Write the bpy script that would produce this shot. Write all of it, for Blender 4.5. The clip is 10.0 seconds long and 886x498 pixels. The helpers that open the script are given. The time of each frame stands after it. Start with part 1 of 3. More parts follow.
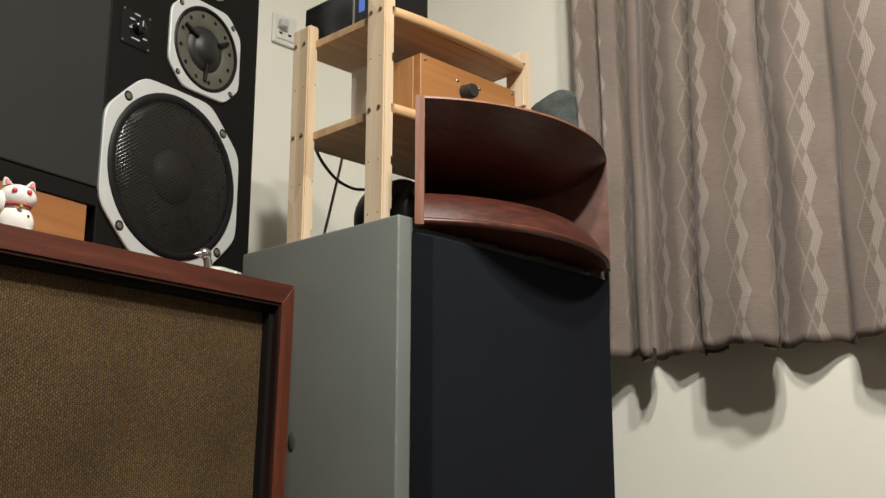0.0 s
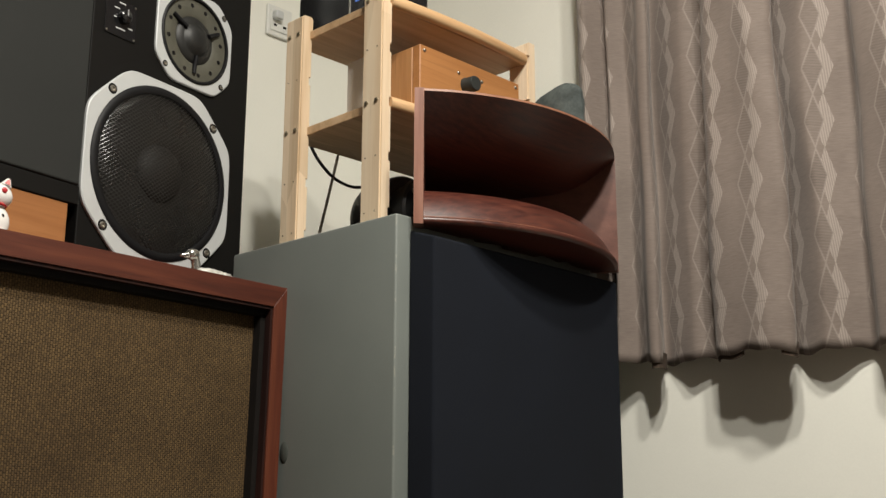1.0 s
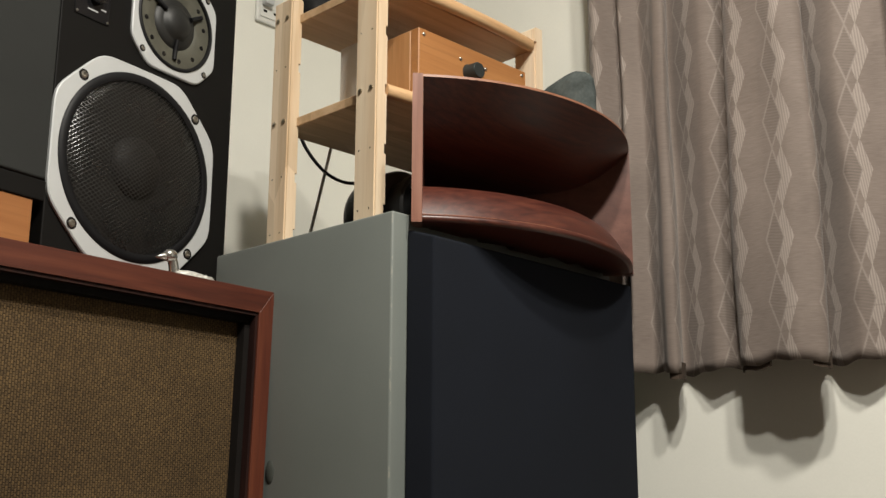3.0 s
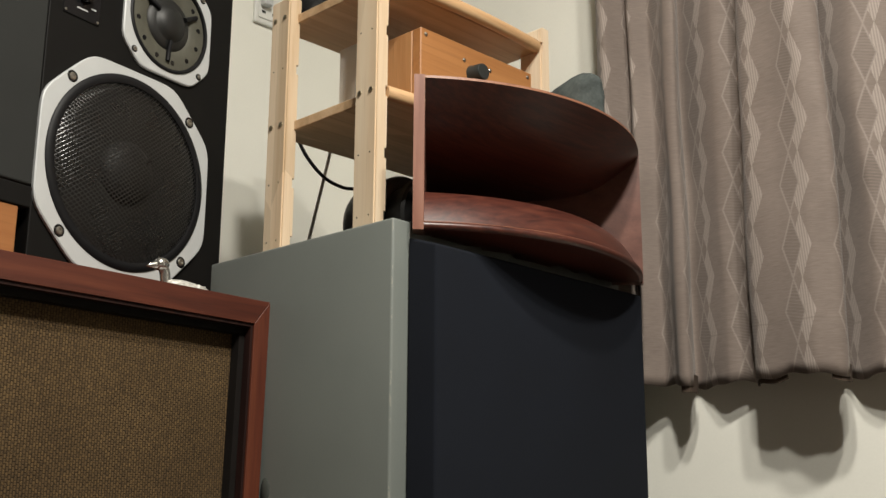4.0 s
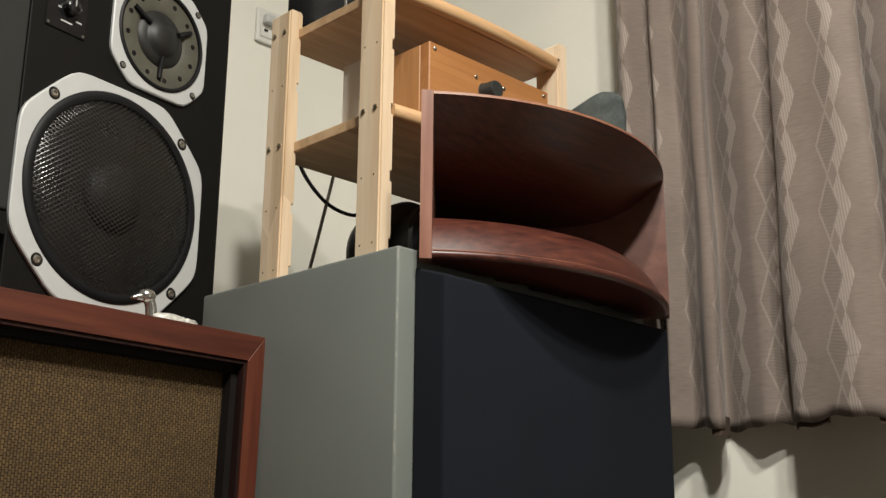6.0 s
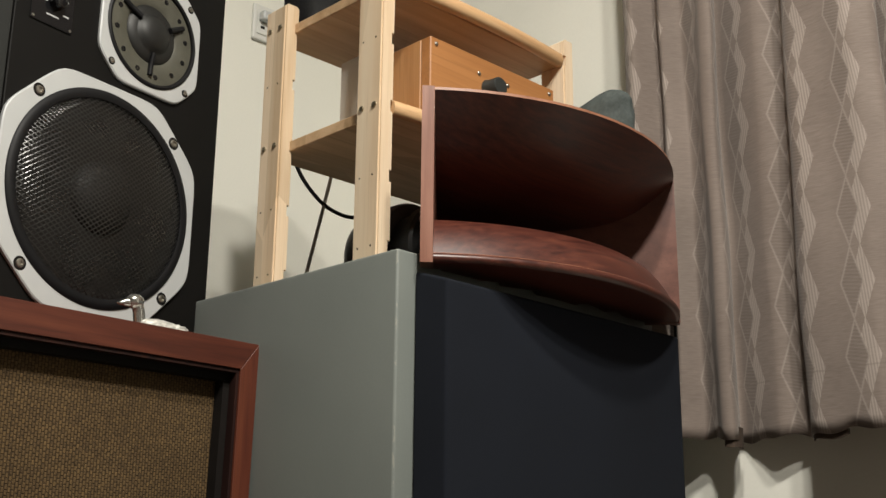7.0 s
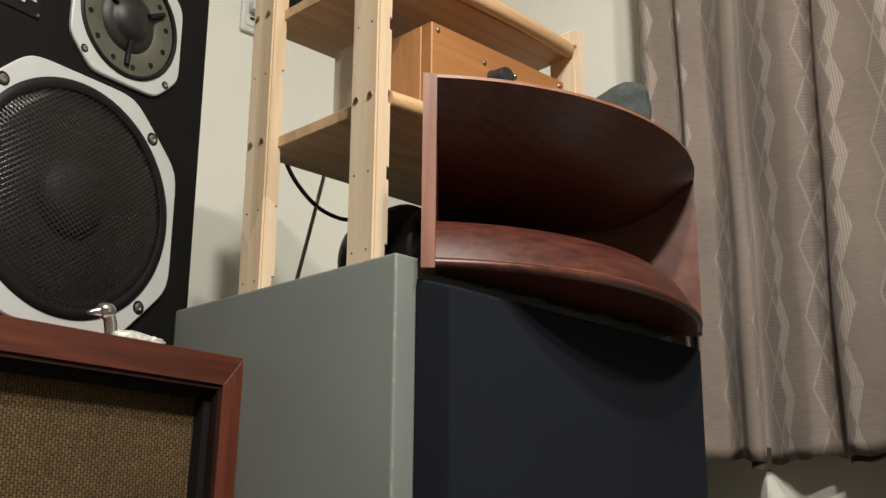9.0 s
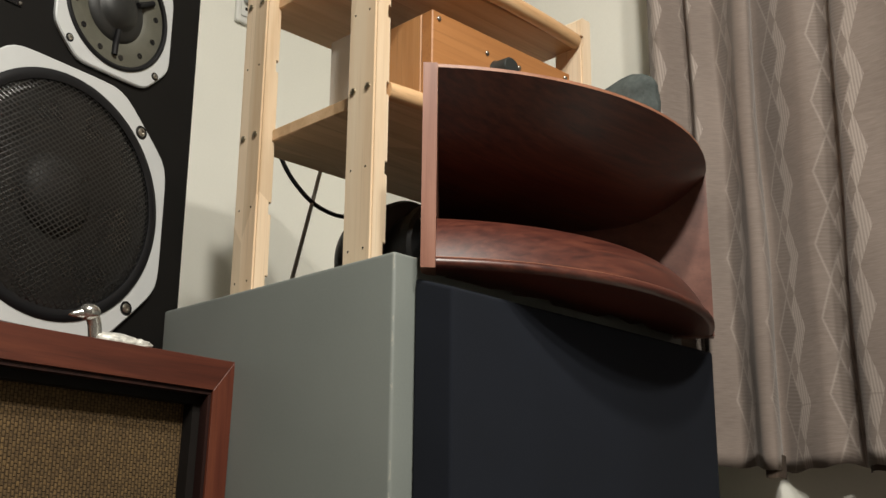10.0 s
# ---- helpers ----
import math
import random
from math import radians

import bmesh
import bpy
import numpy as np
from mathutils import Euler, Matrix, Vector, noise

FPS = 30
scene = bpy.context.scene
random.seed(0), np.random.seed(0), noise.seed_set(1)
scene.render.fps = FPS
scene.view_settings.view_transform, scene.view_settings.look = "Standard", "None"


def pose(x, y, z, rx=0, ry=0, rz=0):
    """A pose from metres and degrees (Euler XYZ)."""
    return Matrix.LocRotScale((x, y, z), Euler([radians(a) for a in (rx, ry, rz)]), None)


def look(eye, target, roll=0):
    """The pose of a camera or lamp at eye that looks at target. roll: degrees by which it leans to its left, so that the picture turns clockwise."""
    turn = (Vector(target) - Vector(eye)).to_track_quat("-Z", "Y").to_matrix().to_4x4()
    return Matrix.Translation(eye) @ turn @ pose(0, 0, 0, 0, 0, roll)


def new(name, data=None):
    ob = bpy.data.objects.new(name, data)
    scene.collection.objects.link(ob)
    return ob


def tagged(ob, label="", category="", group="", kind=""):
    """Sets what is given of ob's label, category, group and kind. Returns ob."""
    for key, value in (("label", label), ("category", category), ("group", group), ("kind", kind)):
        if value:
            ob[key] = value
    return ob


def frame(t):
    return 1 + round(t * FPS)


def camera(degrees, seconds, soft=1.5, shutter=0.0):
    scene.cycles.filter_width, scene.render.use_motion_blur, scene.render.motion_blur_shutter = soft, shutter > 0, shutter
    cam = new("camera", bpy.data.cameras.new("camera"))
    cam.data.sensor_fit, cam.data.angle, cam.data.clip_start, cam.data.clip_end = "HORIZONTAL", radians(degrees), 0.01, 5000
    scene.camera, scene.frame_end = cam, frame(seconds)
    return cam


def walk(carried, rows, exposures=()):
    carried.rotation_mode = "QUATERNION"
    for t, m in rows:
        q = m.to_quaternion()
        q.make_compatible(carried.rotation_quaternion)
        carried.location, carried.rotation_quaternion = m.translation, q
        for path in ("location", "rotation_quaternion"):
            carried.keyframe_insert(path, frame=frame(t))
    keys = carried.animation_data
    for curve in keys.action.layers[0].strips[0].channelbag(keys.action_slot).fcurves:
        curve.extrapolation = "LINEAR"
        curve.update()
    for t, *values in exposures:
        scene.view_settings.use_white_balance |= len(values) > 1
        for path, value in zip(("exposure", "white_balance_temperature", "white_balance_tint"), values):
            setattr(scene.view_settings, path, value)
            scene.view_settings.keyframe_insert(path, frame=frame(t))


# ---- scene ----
cam = camera(43.0, 10.0)
PATH = [
    (0, (1.3228, -1.2412, 0.3781), (-0.0386, 0.1455, 0.8511), 0.12),
    (0.5, (1.2886, -1.2064, 0.3917), (-0.0732, 0.1805, 0.8628), 0.13),
    (1, (1.2556, -1.1728, 0.4051), (-0.1066, 0.2139, 0.8757), 0.15),
    (1.5, (1.2240, -1.1408, 0.4155), (-0.1380, 0.2458, 0.8870), 0.17),
    (2, (1.1980, -1.1142, 0.4270), (-0.1645, 0.2729, 0.8955), 0.18),
    (2.5, (1.1719, -1.0888, 0.4348), (-0.1899, 0.2987, 0.9040), 0.18),
    (4, (1.1015, -1.0152, 0.4661), (-0.2643, 0.3655, 0.9441), 0.25),
    (4.5, (1.0801, -0.9916, 0.4741), (-0.2882, 0.3809, 0.9682), 0.31),
    (5, (1.0568, -0.9686, 0.4839), (-0.3125, 0.3978, 0.9915), 0.37),
    (5.5, (1.0350, -0.9440, 0.4912), (-0.3364, 0.4155, 1.0119), 0.43),
    (7, (0.9663, -0.8752, 0.5160), (-0.4063, 0.4769, 1.0524), 0.51),
    (7.5, (0.9431, -0.8533, 0.5246), (-0.4291, 0.4993, 1.0609), 0.51),
    (8, (0.9199, -0.8314, 0.5330), (-0.4517, 0.5214, 1.0702), 0.48),
    (8.5, (0.8959, -0.8100, 0.5421), (-0.4746, 0.5429, 1.0820), 0.51),
    (9, (0.8697, -0.7902, 0.5501), (-0.4969, 0.5642, 1.0961), 0.49),
    (9.5, (0.8466, -0.7687, 0.5581), (-0.5196, 0.5844, 1.1082), 0.53),
    (10, (0.8268, -0.7477, 0.5694), (-0.5419, 0.6067, 1.1101), 0.57),
]
walk(cam, [(t, look(eye, target, roll)) for t, eye, target, roll in PATH])

# ---- light ----
world = bpy.data.worlds.new("world")
scene.world = world
world.use_nodes = True
world.node_tree.nodes["Background"].inputs["Color"].default_value = (0.9, 0.92, 1.0, 1)
world.node_tree.nodes["Background"].inputs["Strength"].default_value = 0.02
scene.view_settings.exposure = 0.0


def disc_lamp(name, x, y, z, size, watts, colour):
    lamp = bpy.data.lights.new(name, "AREA")
    lamp.shape, lamp.size, lamp.energy, lamp.color = "DISK", size, watts, colour
    ob = new(name, lamp)
    ob.matrix_world = pose(x, y, z)
    return ob


LAMPS = ((1.37, -0.92, 2.335), (0.90, -0.54, 2.335), (1.23, -0.42, 2.335))
for spot, watts in zip(LAMPS, (32, 30, 30)):
    disc_lamp("ceiling_lamp_light", *spot, 0.12, watts, (1.0, 0.955, 0.86))

# ---- materials ----


class Nodes:
    """Short forms for building a node material."""

    def __init__(self, name):
        self.mat = bpy.data.materials.new(name)
        self.mat.use_nodes = True
        self.tree = self.mat.node_tree
        self.bsdf = self.tree.nodes["Principled BSDF"]

    def node(self, kind, **values):
        n = self.tree.nodes.new(kind)
        for k, v in values.items():
            n.inputs[k.replace("_", " ")].default_value = v
        return n

    def link(self, a, b):
        self.tree.links.new(a, b)

    def math(self, op, a, b=None, clamp=False):
        n = self.tree.nodes.new("ShaderNodeMath")
        n.operation, n.use_clamp = op, clamp
        for i, v in enumerate((a, b)):
            if v is None:
                continue
            if isinstance(v, (int, float)):
                n.inputs[i].default_value = v
            else:
                self.link(v, n.inputs[i])
        return n.outputs[0]

    def coords(self, scale=(1, 1, 1), shift=0.0):
        tc = self.tree.nodes.new("ShaderNodeTexCoord")
        mp = self.tree.nodes.new("ShaderNodeMapping")
        mp.inputs["Scale"].default_value = scale
        self.link(tc.outputs["Object"], mp.inputs["Vector"])
        if shift:
            info = self.tree.nodes.new("ShaderNodeObjectInfo")
            add = self.tree.nodes.new("ShaderNodeVectorMath")
            add.operation = "ADD"
            self.link(mp.outputs[0], add.inputs[0])
            self.link(self.math("MULTIPLY", info.outputs["Random"], shift), add.inputs[1])
            return add.outputs[0]
        return mp.outputs[0]

    def noise(self, vec, scale, detail=4.0, rough=0.55, distort=0.0):
        n = self.node("ShaderNodeTexNoise", Scale=scale, Detail=detail, Roughness=rough, Distortion=distort)
        self.link(vec, n.inputs["Vector"])
        return n.outputs["Fac"]

    def ramp(self, fac, stops):
        n = self.tree.nodes.new("ShaderNodeValToRGB")
        while len(n.color_ramp.elements) < len(stops):
            n.color_ramp.elements.new(0.5)
        for e, (p, c) in zip(n.color_ramp.elements, stops):
            e.position, e.color = p, (*c, 1)
        self.link(fac, n.inputs[0])
        return n.outputs[0]

    def mix(self, fac, a, b, blend="MIX"):
        n = self.tree.nodes.new("ShaderNodeMix")
        n.data_type, n.blend_type = "RGBA", blend
        for sock, v in ((n.inputs[0], fac), (n.inputs[6], a), (n.inputs[7], b)):
            if isinstance(v, (int, float)):
                sock.default_value = v
            elif isinstance(v, tuple):
                sock.default_value = (*v, 1)
            else:
                self.link(v, sock)
        return n.outputs[2]

    def bump(self, height, strength, distance):
        n = self.node("ShaderNodeBump", Strength=strength, Distance=distance)
        self.link(height, n.inputs["Height"])
        self.link(n.outputs[0], self.bsdf.inputs["Normal"])

    def done(self, colour, rough=0.5, metal=0.0, spec=0.5, coat=0.0):
        for sock, v in (("Base Color", colour), ("Roughness", rough)):
            if isinstance(v, tuple):
                self.bsdf.inputs[sock].default_value = (*v, 1)
            elif isinstance(v, (int, float)):
                self.bsdf.inputs[sock].default_value = v
            else:
                self.link(v, self.bsdf.inputs[sock])
        self.bsdf.inputs["Metallic"].default_value = metal
        self.bsdf.inputs["Specular IOR Level"].default_value = spec
        self.bsdf.inputs["Coat Weight"].default_value = coat
        self.bsdf.inputs["Coat Roughness"].default_value = 0.2
        return self.mat


def plain(name, colour, rough=0.5, metal=0.0, vary=0.15, scale=14.0, grain=400.0, bump=0.05, spec=0.5):
    """Painted, moulded or cast surface: a broad stain and a fine grain."""
    n = Nodes(name)
    v = n.coords()
    big, fine = n.noise(v, scale, 3.0), n.noise(v, grain, 2.0)
    dark = tuple(c * (1 - vary) for c in colour)
    light = tuple(min(1, c * (1 + vary)) for c in colour)
    col = n.ramp(n.math("ADD", n.math("MULTIPLY", big, 0.7), n.math("MULTIPLY", fine, 0.3)), [(0.3, dark), (0.7, light)])
    n.bump(fine, bump, 0.0004)
    r = n.math("ADD", rough - 0.06, n.math("MULTIPLY", big, 0.12))
    return n.done(col, r, metal, spec)


def timber(name, dark, mid, light, axis, rings=60.0, rough=0.45, coat=0.0, staves=0.0, spec=0.5, even=0.3):
    """Wood with the grain along one axis: streaks, pores and, where glued up, staves of differing tone."""
    n = Nodes(name)
    stretch = [1.0, 1.0, 1.0]
    stretch[axis] = 0.06
    v = n.coords(tuple(stretch), 3.0)
    streak = n.noise(v, rings, 6.0, 0.6, 0.3)
    broad = n.noise(v, rings * 0.17, 3.0, 0.5, 0.6)
    pores = [1.0, 1.0, 1.0]
    pores[axis] = 0.02
    pore = n.noise(n.coords(tuple(pores), 3.0), rings * 9, 2.0, 0.7)
    fac = n.math("ADD", n.math("MULTIPLY", streak, 1 - even), n.math("MULTIPLY", broad, even))
    col = n.ramp(fac, [(0.33, dark), (0.5, mid), (0.66, light)])
    if staves:
        # glued strips: one tone for each cell across and along the grain
        cell = [1 / staves] * 3
        cell[axis] = 1 / (staves * 7)
        vor = n.node("ShaderNodeTexVoronoi", Scale=1.0, Randomness=0.35)
        n.link(n.coords(tuple(cell), 5.0), vor.inputs["Vector"])
        sep = n.tree.nodes.new("ShaderNodeSeparateColor")
        n.link(vor.outputs["Color"], sep.inputs[0])
        tone = n.ramp(sep.outputs[0], [(0.0, (0.80, 0.76, 0.70)), (1.0, (1.08, 1.06, 1.04))])
        col = n.mix(1.0, col, tone, "MULTIPLY")
    col = n.mix(n.ramp(pore, [(0.55, (0, 0, 0)), (0.75, (0.35, 0.35, 0.35))]), col, tuple(c * 0.55 for c in dark))
    n.bump(n.math("ADD", n.math("MULTIPLY", streak, 0.5), n.math("MULTIPLY", pore, 0.5)), 0.12, 0.0006)
    r = n.math("ADD", rough - 0.08, n.math("MULTIPLY", streak, 0.16))
    return n.done(col, r, 0.0, spec, coat)


M = {}
M["wall"] = plain("wall_paint", (0.83, 0.82, 0.745), 0.85, vary=0.04, scale=3.0, grain=260.0, bump=0.25)
# unseen east and south walls: dark timber tone added to lower the bounce light
M["unseen_wall"] = timber("dark_unseen_wall", (0.07, 0.06, 0.05), (0.11, 0.095, 0.08), (0.15, 0.13, 0.11), 2, 20.0, 0.6)
M["ceiling"] = plain("ceiling_paint", (0.55, 0.54, 0.51), 0.9, vary=0.03, scale=3.0)
M["floor"] = timber("floor_boards", (0.05, 0.038, 0.028), (0.075, 0.058, 0.043), (0.105, 0.084, 0.064), 1, 30.0, 0.4, staves=0.09)


def worn_grey():
    """Grey cabinet paint, rubbed through to the filler along its front corner and top edges."""
    n = Nodes("grey_cabinet_paint")
    v = n.coords()
    big, fine = n.noise(v, 5.0, 4.0), n.noise(v, 330.0, 2.0)
    col = n.ramp(n.math("ADD", n.math("MULTIPLY", big, 0.7), n.math("MULTIPLY", fine, 0.3)), [(0.3, (0.150, 0.166, 0.154)), (0.7, (0.174, 0.191, 0.177))])
    tc = n.tree.nodes.new("ShaderNodeTexCoord")
    sep = n.tree.nodes.new("ShaderNodeSeparateXYZ")
    n.link(tc.outputs["Object"], sep.inputs[0])
    near_front = n.math("GREATER_THAN", sep.outputs["X"], -0.0022)
    near_side = n.math("LESS_THAN", sep.outputs["Y"], 0.0022)
    near_top = n.math("GREATER_THAN", sep.outputs["Z"], 0.8780)
    edge = n.math("ADD", n.math("MULTIPLY", near_front, near_side), n.math("MULTIPLY", near_top, n.math("MAXIMUM", near_front, near_side)), True)
    chips = n.math("GREATER_THAN", n.noise(n.coords((1, 1, 0.35)), 60.0, 5.0, 0.75), 0.56)
    col = n.mix(n.math("MULTIPLY", n.math("MULTIPLY", edge, chips), 0.5), col, (0.30, 0.29, 0.24))
    n.bump(fine, 0.12, 0.0004)
    return n.done(col, n.math("ADD", 0.46, n.math("MULTIPLY", big, 0.12)))


M["grey"] = worn_grey()
M["navy"] = plain("navy_grille_cloth", (0.0070, 0.0089, 0.0140), 0.95, vary=0.2, scale=6.0, grain=900.0, bump=0.5, spec=0.2)
M["walnut"] = timber("oiled_walnut", (0.040, 0.0095, 0.0055), (0.088, 0.0210, 0.0105), (0.130, 0.035, 0.016), 1, 60.0, 0.5, spec=0.35)
M["walnut_up"] = timber("oiled_walnut_upright", (0.040, 0.0095, 0.0055), (0.088, 0.0210, 0.0105), (0.130, 0.035, 0.016), 2, 60.0, 0.5, spec=0.35)
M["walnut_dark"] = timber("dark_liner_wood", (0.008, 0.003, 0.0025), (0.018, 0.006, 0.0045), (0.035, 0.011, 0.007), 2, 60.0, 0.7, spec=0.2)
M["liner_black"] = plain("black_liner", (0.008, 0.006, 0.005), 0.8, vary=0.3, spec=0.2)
# three tones of horn wood: dark plates, palest left board, mid-toned right board
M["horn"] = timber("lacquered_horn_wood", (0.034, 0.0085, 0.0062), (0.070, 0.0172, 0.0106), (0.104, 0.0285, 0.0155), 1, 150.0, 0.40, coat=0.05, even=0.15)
M["horn_up"] = timber("lacquered_horn_wood_pale_upright", (0.13, 0.050, 0.032), (0.22, 0.092, 0.060), (0.30, 0.14, 0.095), 2, 80.0, 0.36, coat=0.15)
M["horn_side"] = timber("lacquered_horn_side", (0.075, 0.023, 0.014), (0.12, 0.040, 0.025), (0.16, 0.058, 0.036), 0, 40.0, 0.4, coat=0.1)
# pale rim wood, its light colour also drawing the highlight line along the lip
M["lip"] = timber("horn_lip_highlight_ply", (0.17, 0.065, 0.035), (0.25, 0.105, 0.057), (0.33, 0.155, 0.090), 1, 90.0, 0.5)
M["pine_up"] = timber("pine_upright", (0.60, 0.42, 0.25), (0.77, 0.62, 0.45), (0.84, 0.73, 0.57), 2, 26.0, 0.5, staves=0.07)
M["pine"] = timber("pine_shelf", (0.44, 0.28, 0.15), (0.56, 0.385, 0.225), (0.64, 0.46, 0.29), 1, 50.0, 0.5, staves=0.045)
M["pine_dowel"] = timber("pine_nosing", (0.50, 0.29, 0.14), (0.66, 0.42, 0.22), (0.74, 0.52, 0.30), 1, 50.0, 0.45)
M["cherry"] = timber("orange_cherry", (0.33, 0.135, 0.043), (0.43, 0.19, 0.064), (0.50, 0.24, 0.09), 1, 26.0, 0.42)
M["cherry_up"] = timber("orange_cherry_upright", (0.26, 0.10, 0.035), (0.40, 0.185, 0.066), (0.52, 0.27, 0.11), 2, 34.0, 0.42)
M["orange"] = timber("orange_plinth_wood", (0.27, 0.105, 0.035), (0.35, 0.145, 0.05), (0.42, 0.19, 0.07), 1, 26.0, 0.4)
M["black"] = plain("satin_black_wood", (0.0050, 0.0045, 0.0040), 0.6, vary=0.2, scale=9.0, grain=300.0, bump=0.12, spec=0.18)
M["black_metal"] = plain("black_cast_metal", (0.012, 0.012, 0.012), 0.38, vary=0.2, bump=0.1)
M["black_gloss"] = plain("black_gloss_plastic", (0.008, 0.008, 0.009), 0.22, vary=0.2, bump=0.02)
M["rubber"] = plain("black_rubber", (0.006, 0.006, 0.007), 0.55, vary=0.2, spec=0.25)
M["cone"] = plain("black_paper_cone", (0.010, 0.009, 0.008), 0.55, vary=0.25, scale=30.0, grain=500.0, bump=0.4)
M["knobgrey"] = plain("dark_grey_metal_knob", (0.045, 0.05, 0.048), 0.38, metal=0.4)
M["cap"] = plain("black_dust_cap", (0.018, 0.017, 0.016), 0.6, vary=0.2, spec=0.3)
M["wire"] = plain("black_wire_mesh", (0.010, 0.0095, 0.009), 0.28, metal=0.0, spec=0.8, vary=0.15)
M["silver"] = plain("silver_painted_casting", (0.56, 0.575, 0.575), 0.5, metal=0.15, vary=0.04, scale=20.0, grain=700.0, bump=0.06)
M["steel"] = plain("bright_steel", (0.42, 0.40, 0.36), 0.36, metal=1.0, vary=0.1, bump=0.03)
M["bronze"] = plain("dark_screw_steel", (0.42, 0.36, 0.26), 0.3, metal=1.0, vary=0.2)
M["olive"] = plain("olive_perforated_plate", (0.085, 0.082, 0.062), 0.6, vary=0.18, scale=60.0, grain=700.0, bump=0.5)
M["dome"] = plain("dark_metal_dome", (0.016, 0.016, 0.015), 0.5, metal=0.15, vary=0.15)
M["greycloth"] = plain("grey_grille_cloth", (0.029, 0.030, 0.0285), 0.92, vary=0.08, scale=8.0, grain=800.0, bump=0.6, spec=0.2)
M["white_card"] = plain("white_card", (0.80, 0.77, 0.71), 0.75, vary=0.04)
M["plastic_white"] = plain("white_plastic", (0.72, 0.72, 0.68), 0.4, vary=0.03)
M["china"] = plain("white_china", (0.82, 0.80, 0.77), 0.18, vary=0.03, bump=0.0)
M["red_paint"] = plain("red_glaze", (0.55, 0.045, 0.05), 0.25, vary=0.1, bump=0.0)
M["pink_paint"] = plain("pink_glaze", (0.75, 0.26, 0.25), 0.25, vary=0.1, bump=0.0)
M["gold"] = plain("gilt", (0.62, 0.42, 0.13), 0.3, metal=1.0)
M["ink"] = plain("black_glaze", (0.01, 0.01, 0.01), 0.25)
M["pewter"] = plain("polished_pewter", (0.50, 0.49, 0.46), 0.24, metal=0.9, vary=0.2, scale=60.0)
M["shell"] = plain("pearl_shell", (0.60, 0.59, 0.54), 0.3, vary=0.6, scale=110.0, grain=200.0, bump=0.5)
M["felt"] = plain("grey_felt", (0.085, 0.098, 0.095), 0.98, vary=0.35, scale=35.0, grain=180.0, bump=1.0, spec=0.1)
M["bumper"] = plain("dark_grey_rubber", (0.060, 0.066, 0.058), 0.8, vary=0.2, spec=0.2)
M["cord"] = plain("grey_cord", (0.30, 0.28, 0.24), 0.6, vary=0.2)
M["screen"] = Nodes("blue_display").mat
b = M["screen"].node_tree.nodes["Principled BSDF"]
b.inputs["Base Color"].default_value = (0.02, 0.04, 0.1, 1)
b.inputs["Emission Color"].default_value = (0.12, 0.25, 0.8, 1)
b.inputs["Emission Strength"].default_value = 0.6
M["diffuser"] = Nodes("lamp_diffuser").mat
b = M["diffuser"].node_tree.nodes["Principled BSDF"]
b.inputs["Base Color"].default_value = (0.8, 0.8, 0.78, 1)
b.inputs["Emission Color"].default_value = (1.0, 0.93, 0.82, 1)
b.inputs["Emission Strength"].default_value = 4.0


def weave_material():
    """Coarse tan basket weave with dark gaps between the threads."""
    n = Nodes("tan_basket_weave")
    tc = n.tree.nodes.new("ShaderNodeTexCoord")
    sep = n.tree.nodes.new("ShaderNodeSeparateXYZ")
    n.link(tc.outputs["Object"], sep.inputs[0])
    comb = n.tree.nodes.new("ShaderNodeCombineXYZ")
    n.link(sep.outputs["Z"], comb.inputs[0])
    n.link(sep.outputs["Y"], comb.inputs[1])
    brick = n.node("ShaderNodeTexBrick", Scale=1.0, Mortar_Size=0.0010, Mortar_Smooth=1.0, Bias=0.0, Brick_Width=0.0064, Row_Height=0.0042)
    brick.offset = 0.5
    brick.inputs["Color1"].default_value = (0.138, 0.088, 0.040, 1)
    brick.inputs["Color2"].default_value = (0.098, 0.063, 0.031, 1)
    brick.inputs["Mortar"].default_value = (0.042, 0.027, 0.013, 1)
    n.link(comb.outputs[0], brick.inputs["Vector"])
    v = n.coords()
    stain = n.noise(v, 5.0, 4.0)
    thread = n.noise(v, 240.0, 2.0)
    col = n.mix(1.0, brick.outputs["Color"], n.ramp(stain, [(0.3, (0.70, 0.68, 0.66)), (0.7, (1.1, 1.1, 1.1))]), "MULTIPLY")
    col = n.mix(1.0, col, n.ramp(thread, [(0.3, (0.68, 0.68, 0.66)), (0.7, (1.28, 1.26, 1.18))]), "MULTIPLY")
    n.bump(n.math("SUBTRACT", 1.0, brick.outputs["Fac"]), 0.7, 0.0012)
    return n.done(col, 0.85, 0.0, 0.25)


M["weave"] = weave_material()


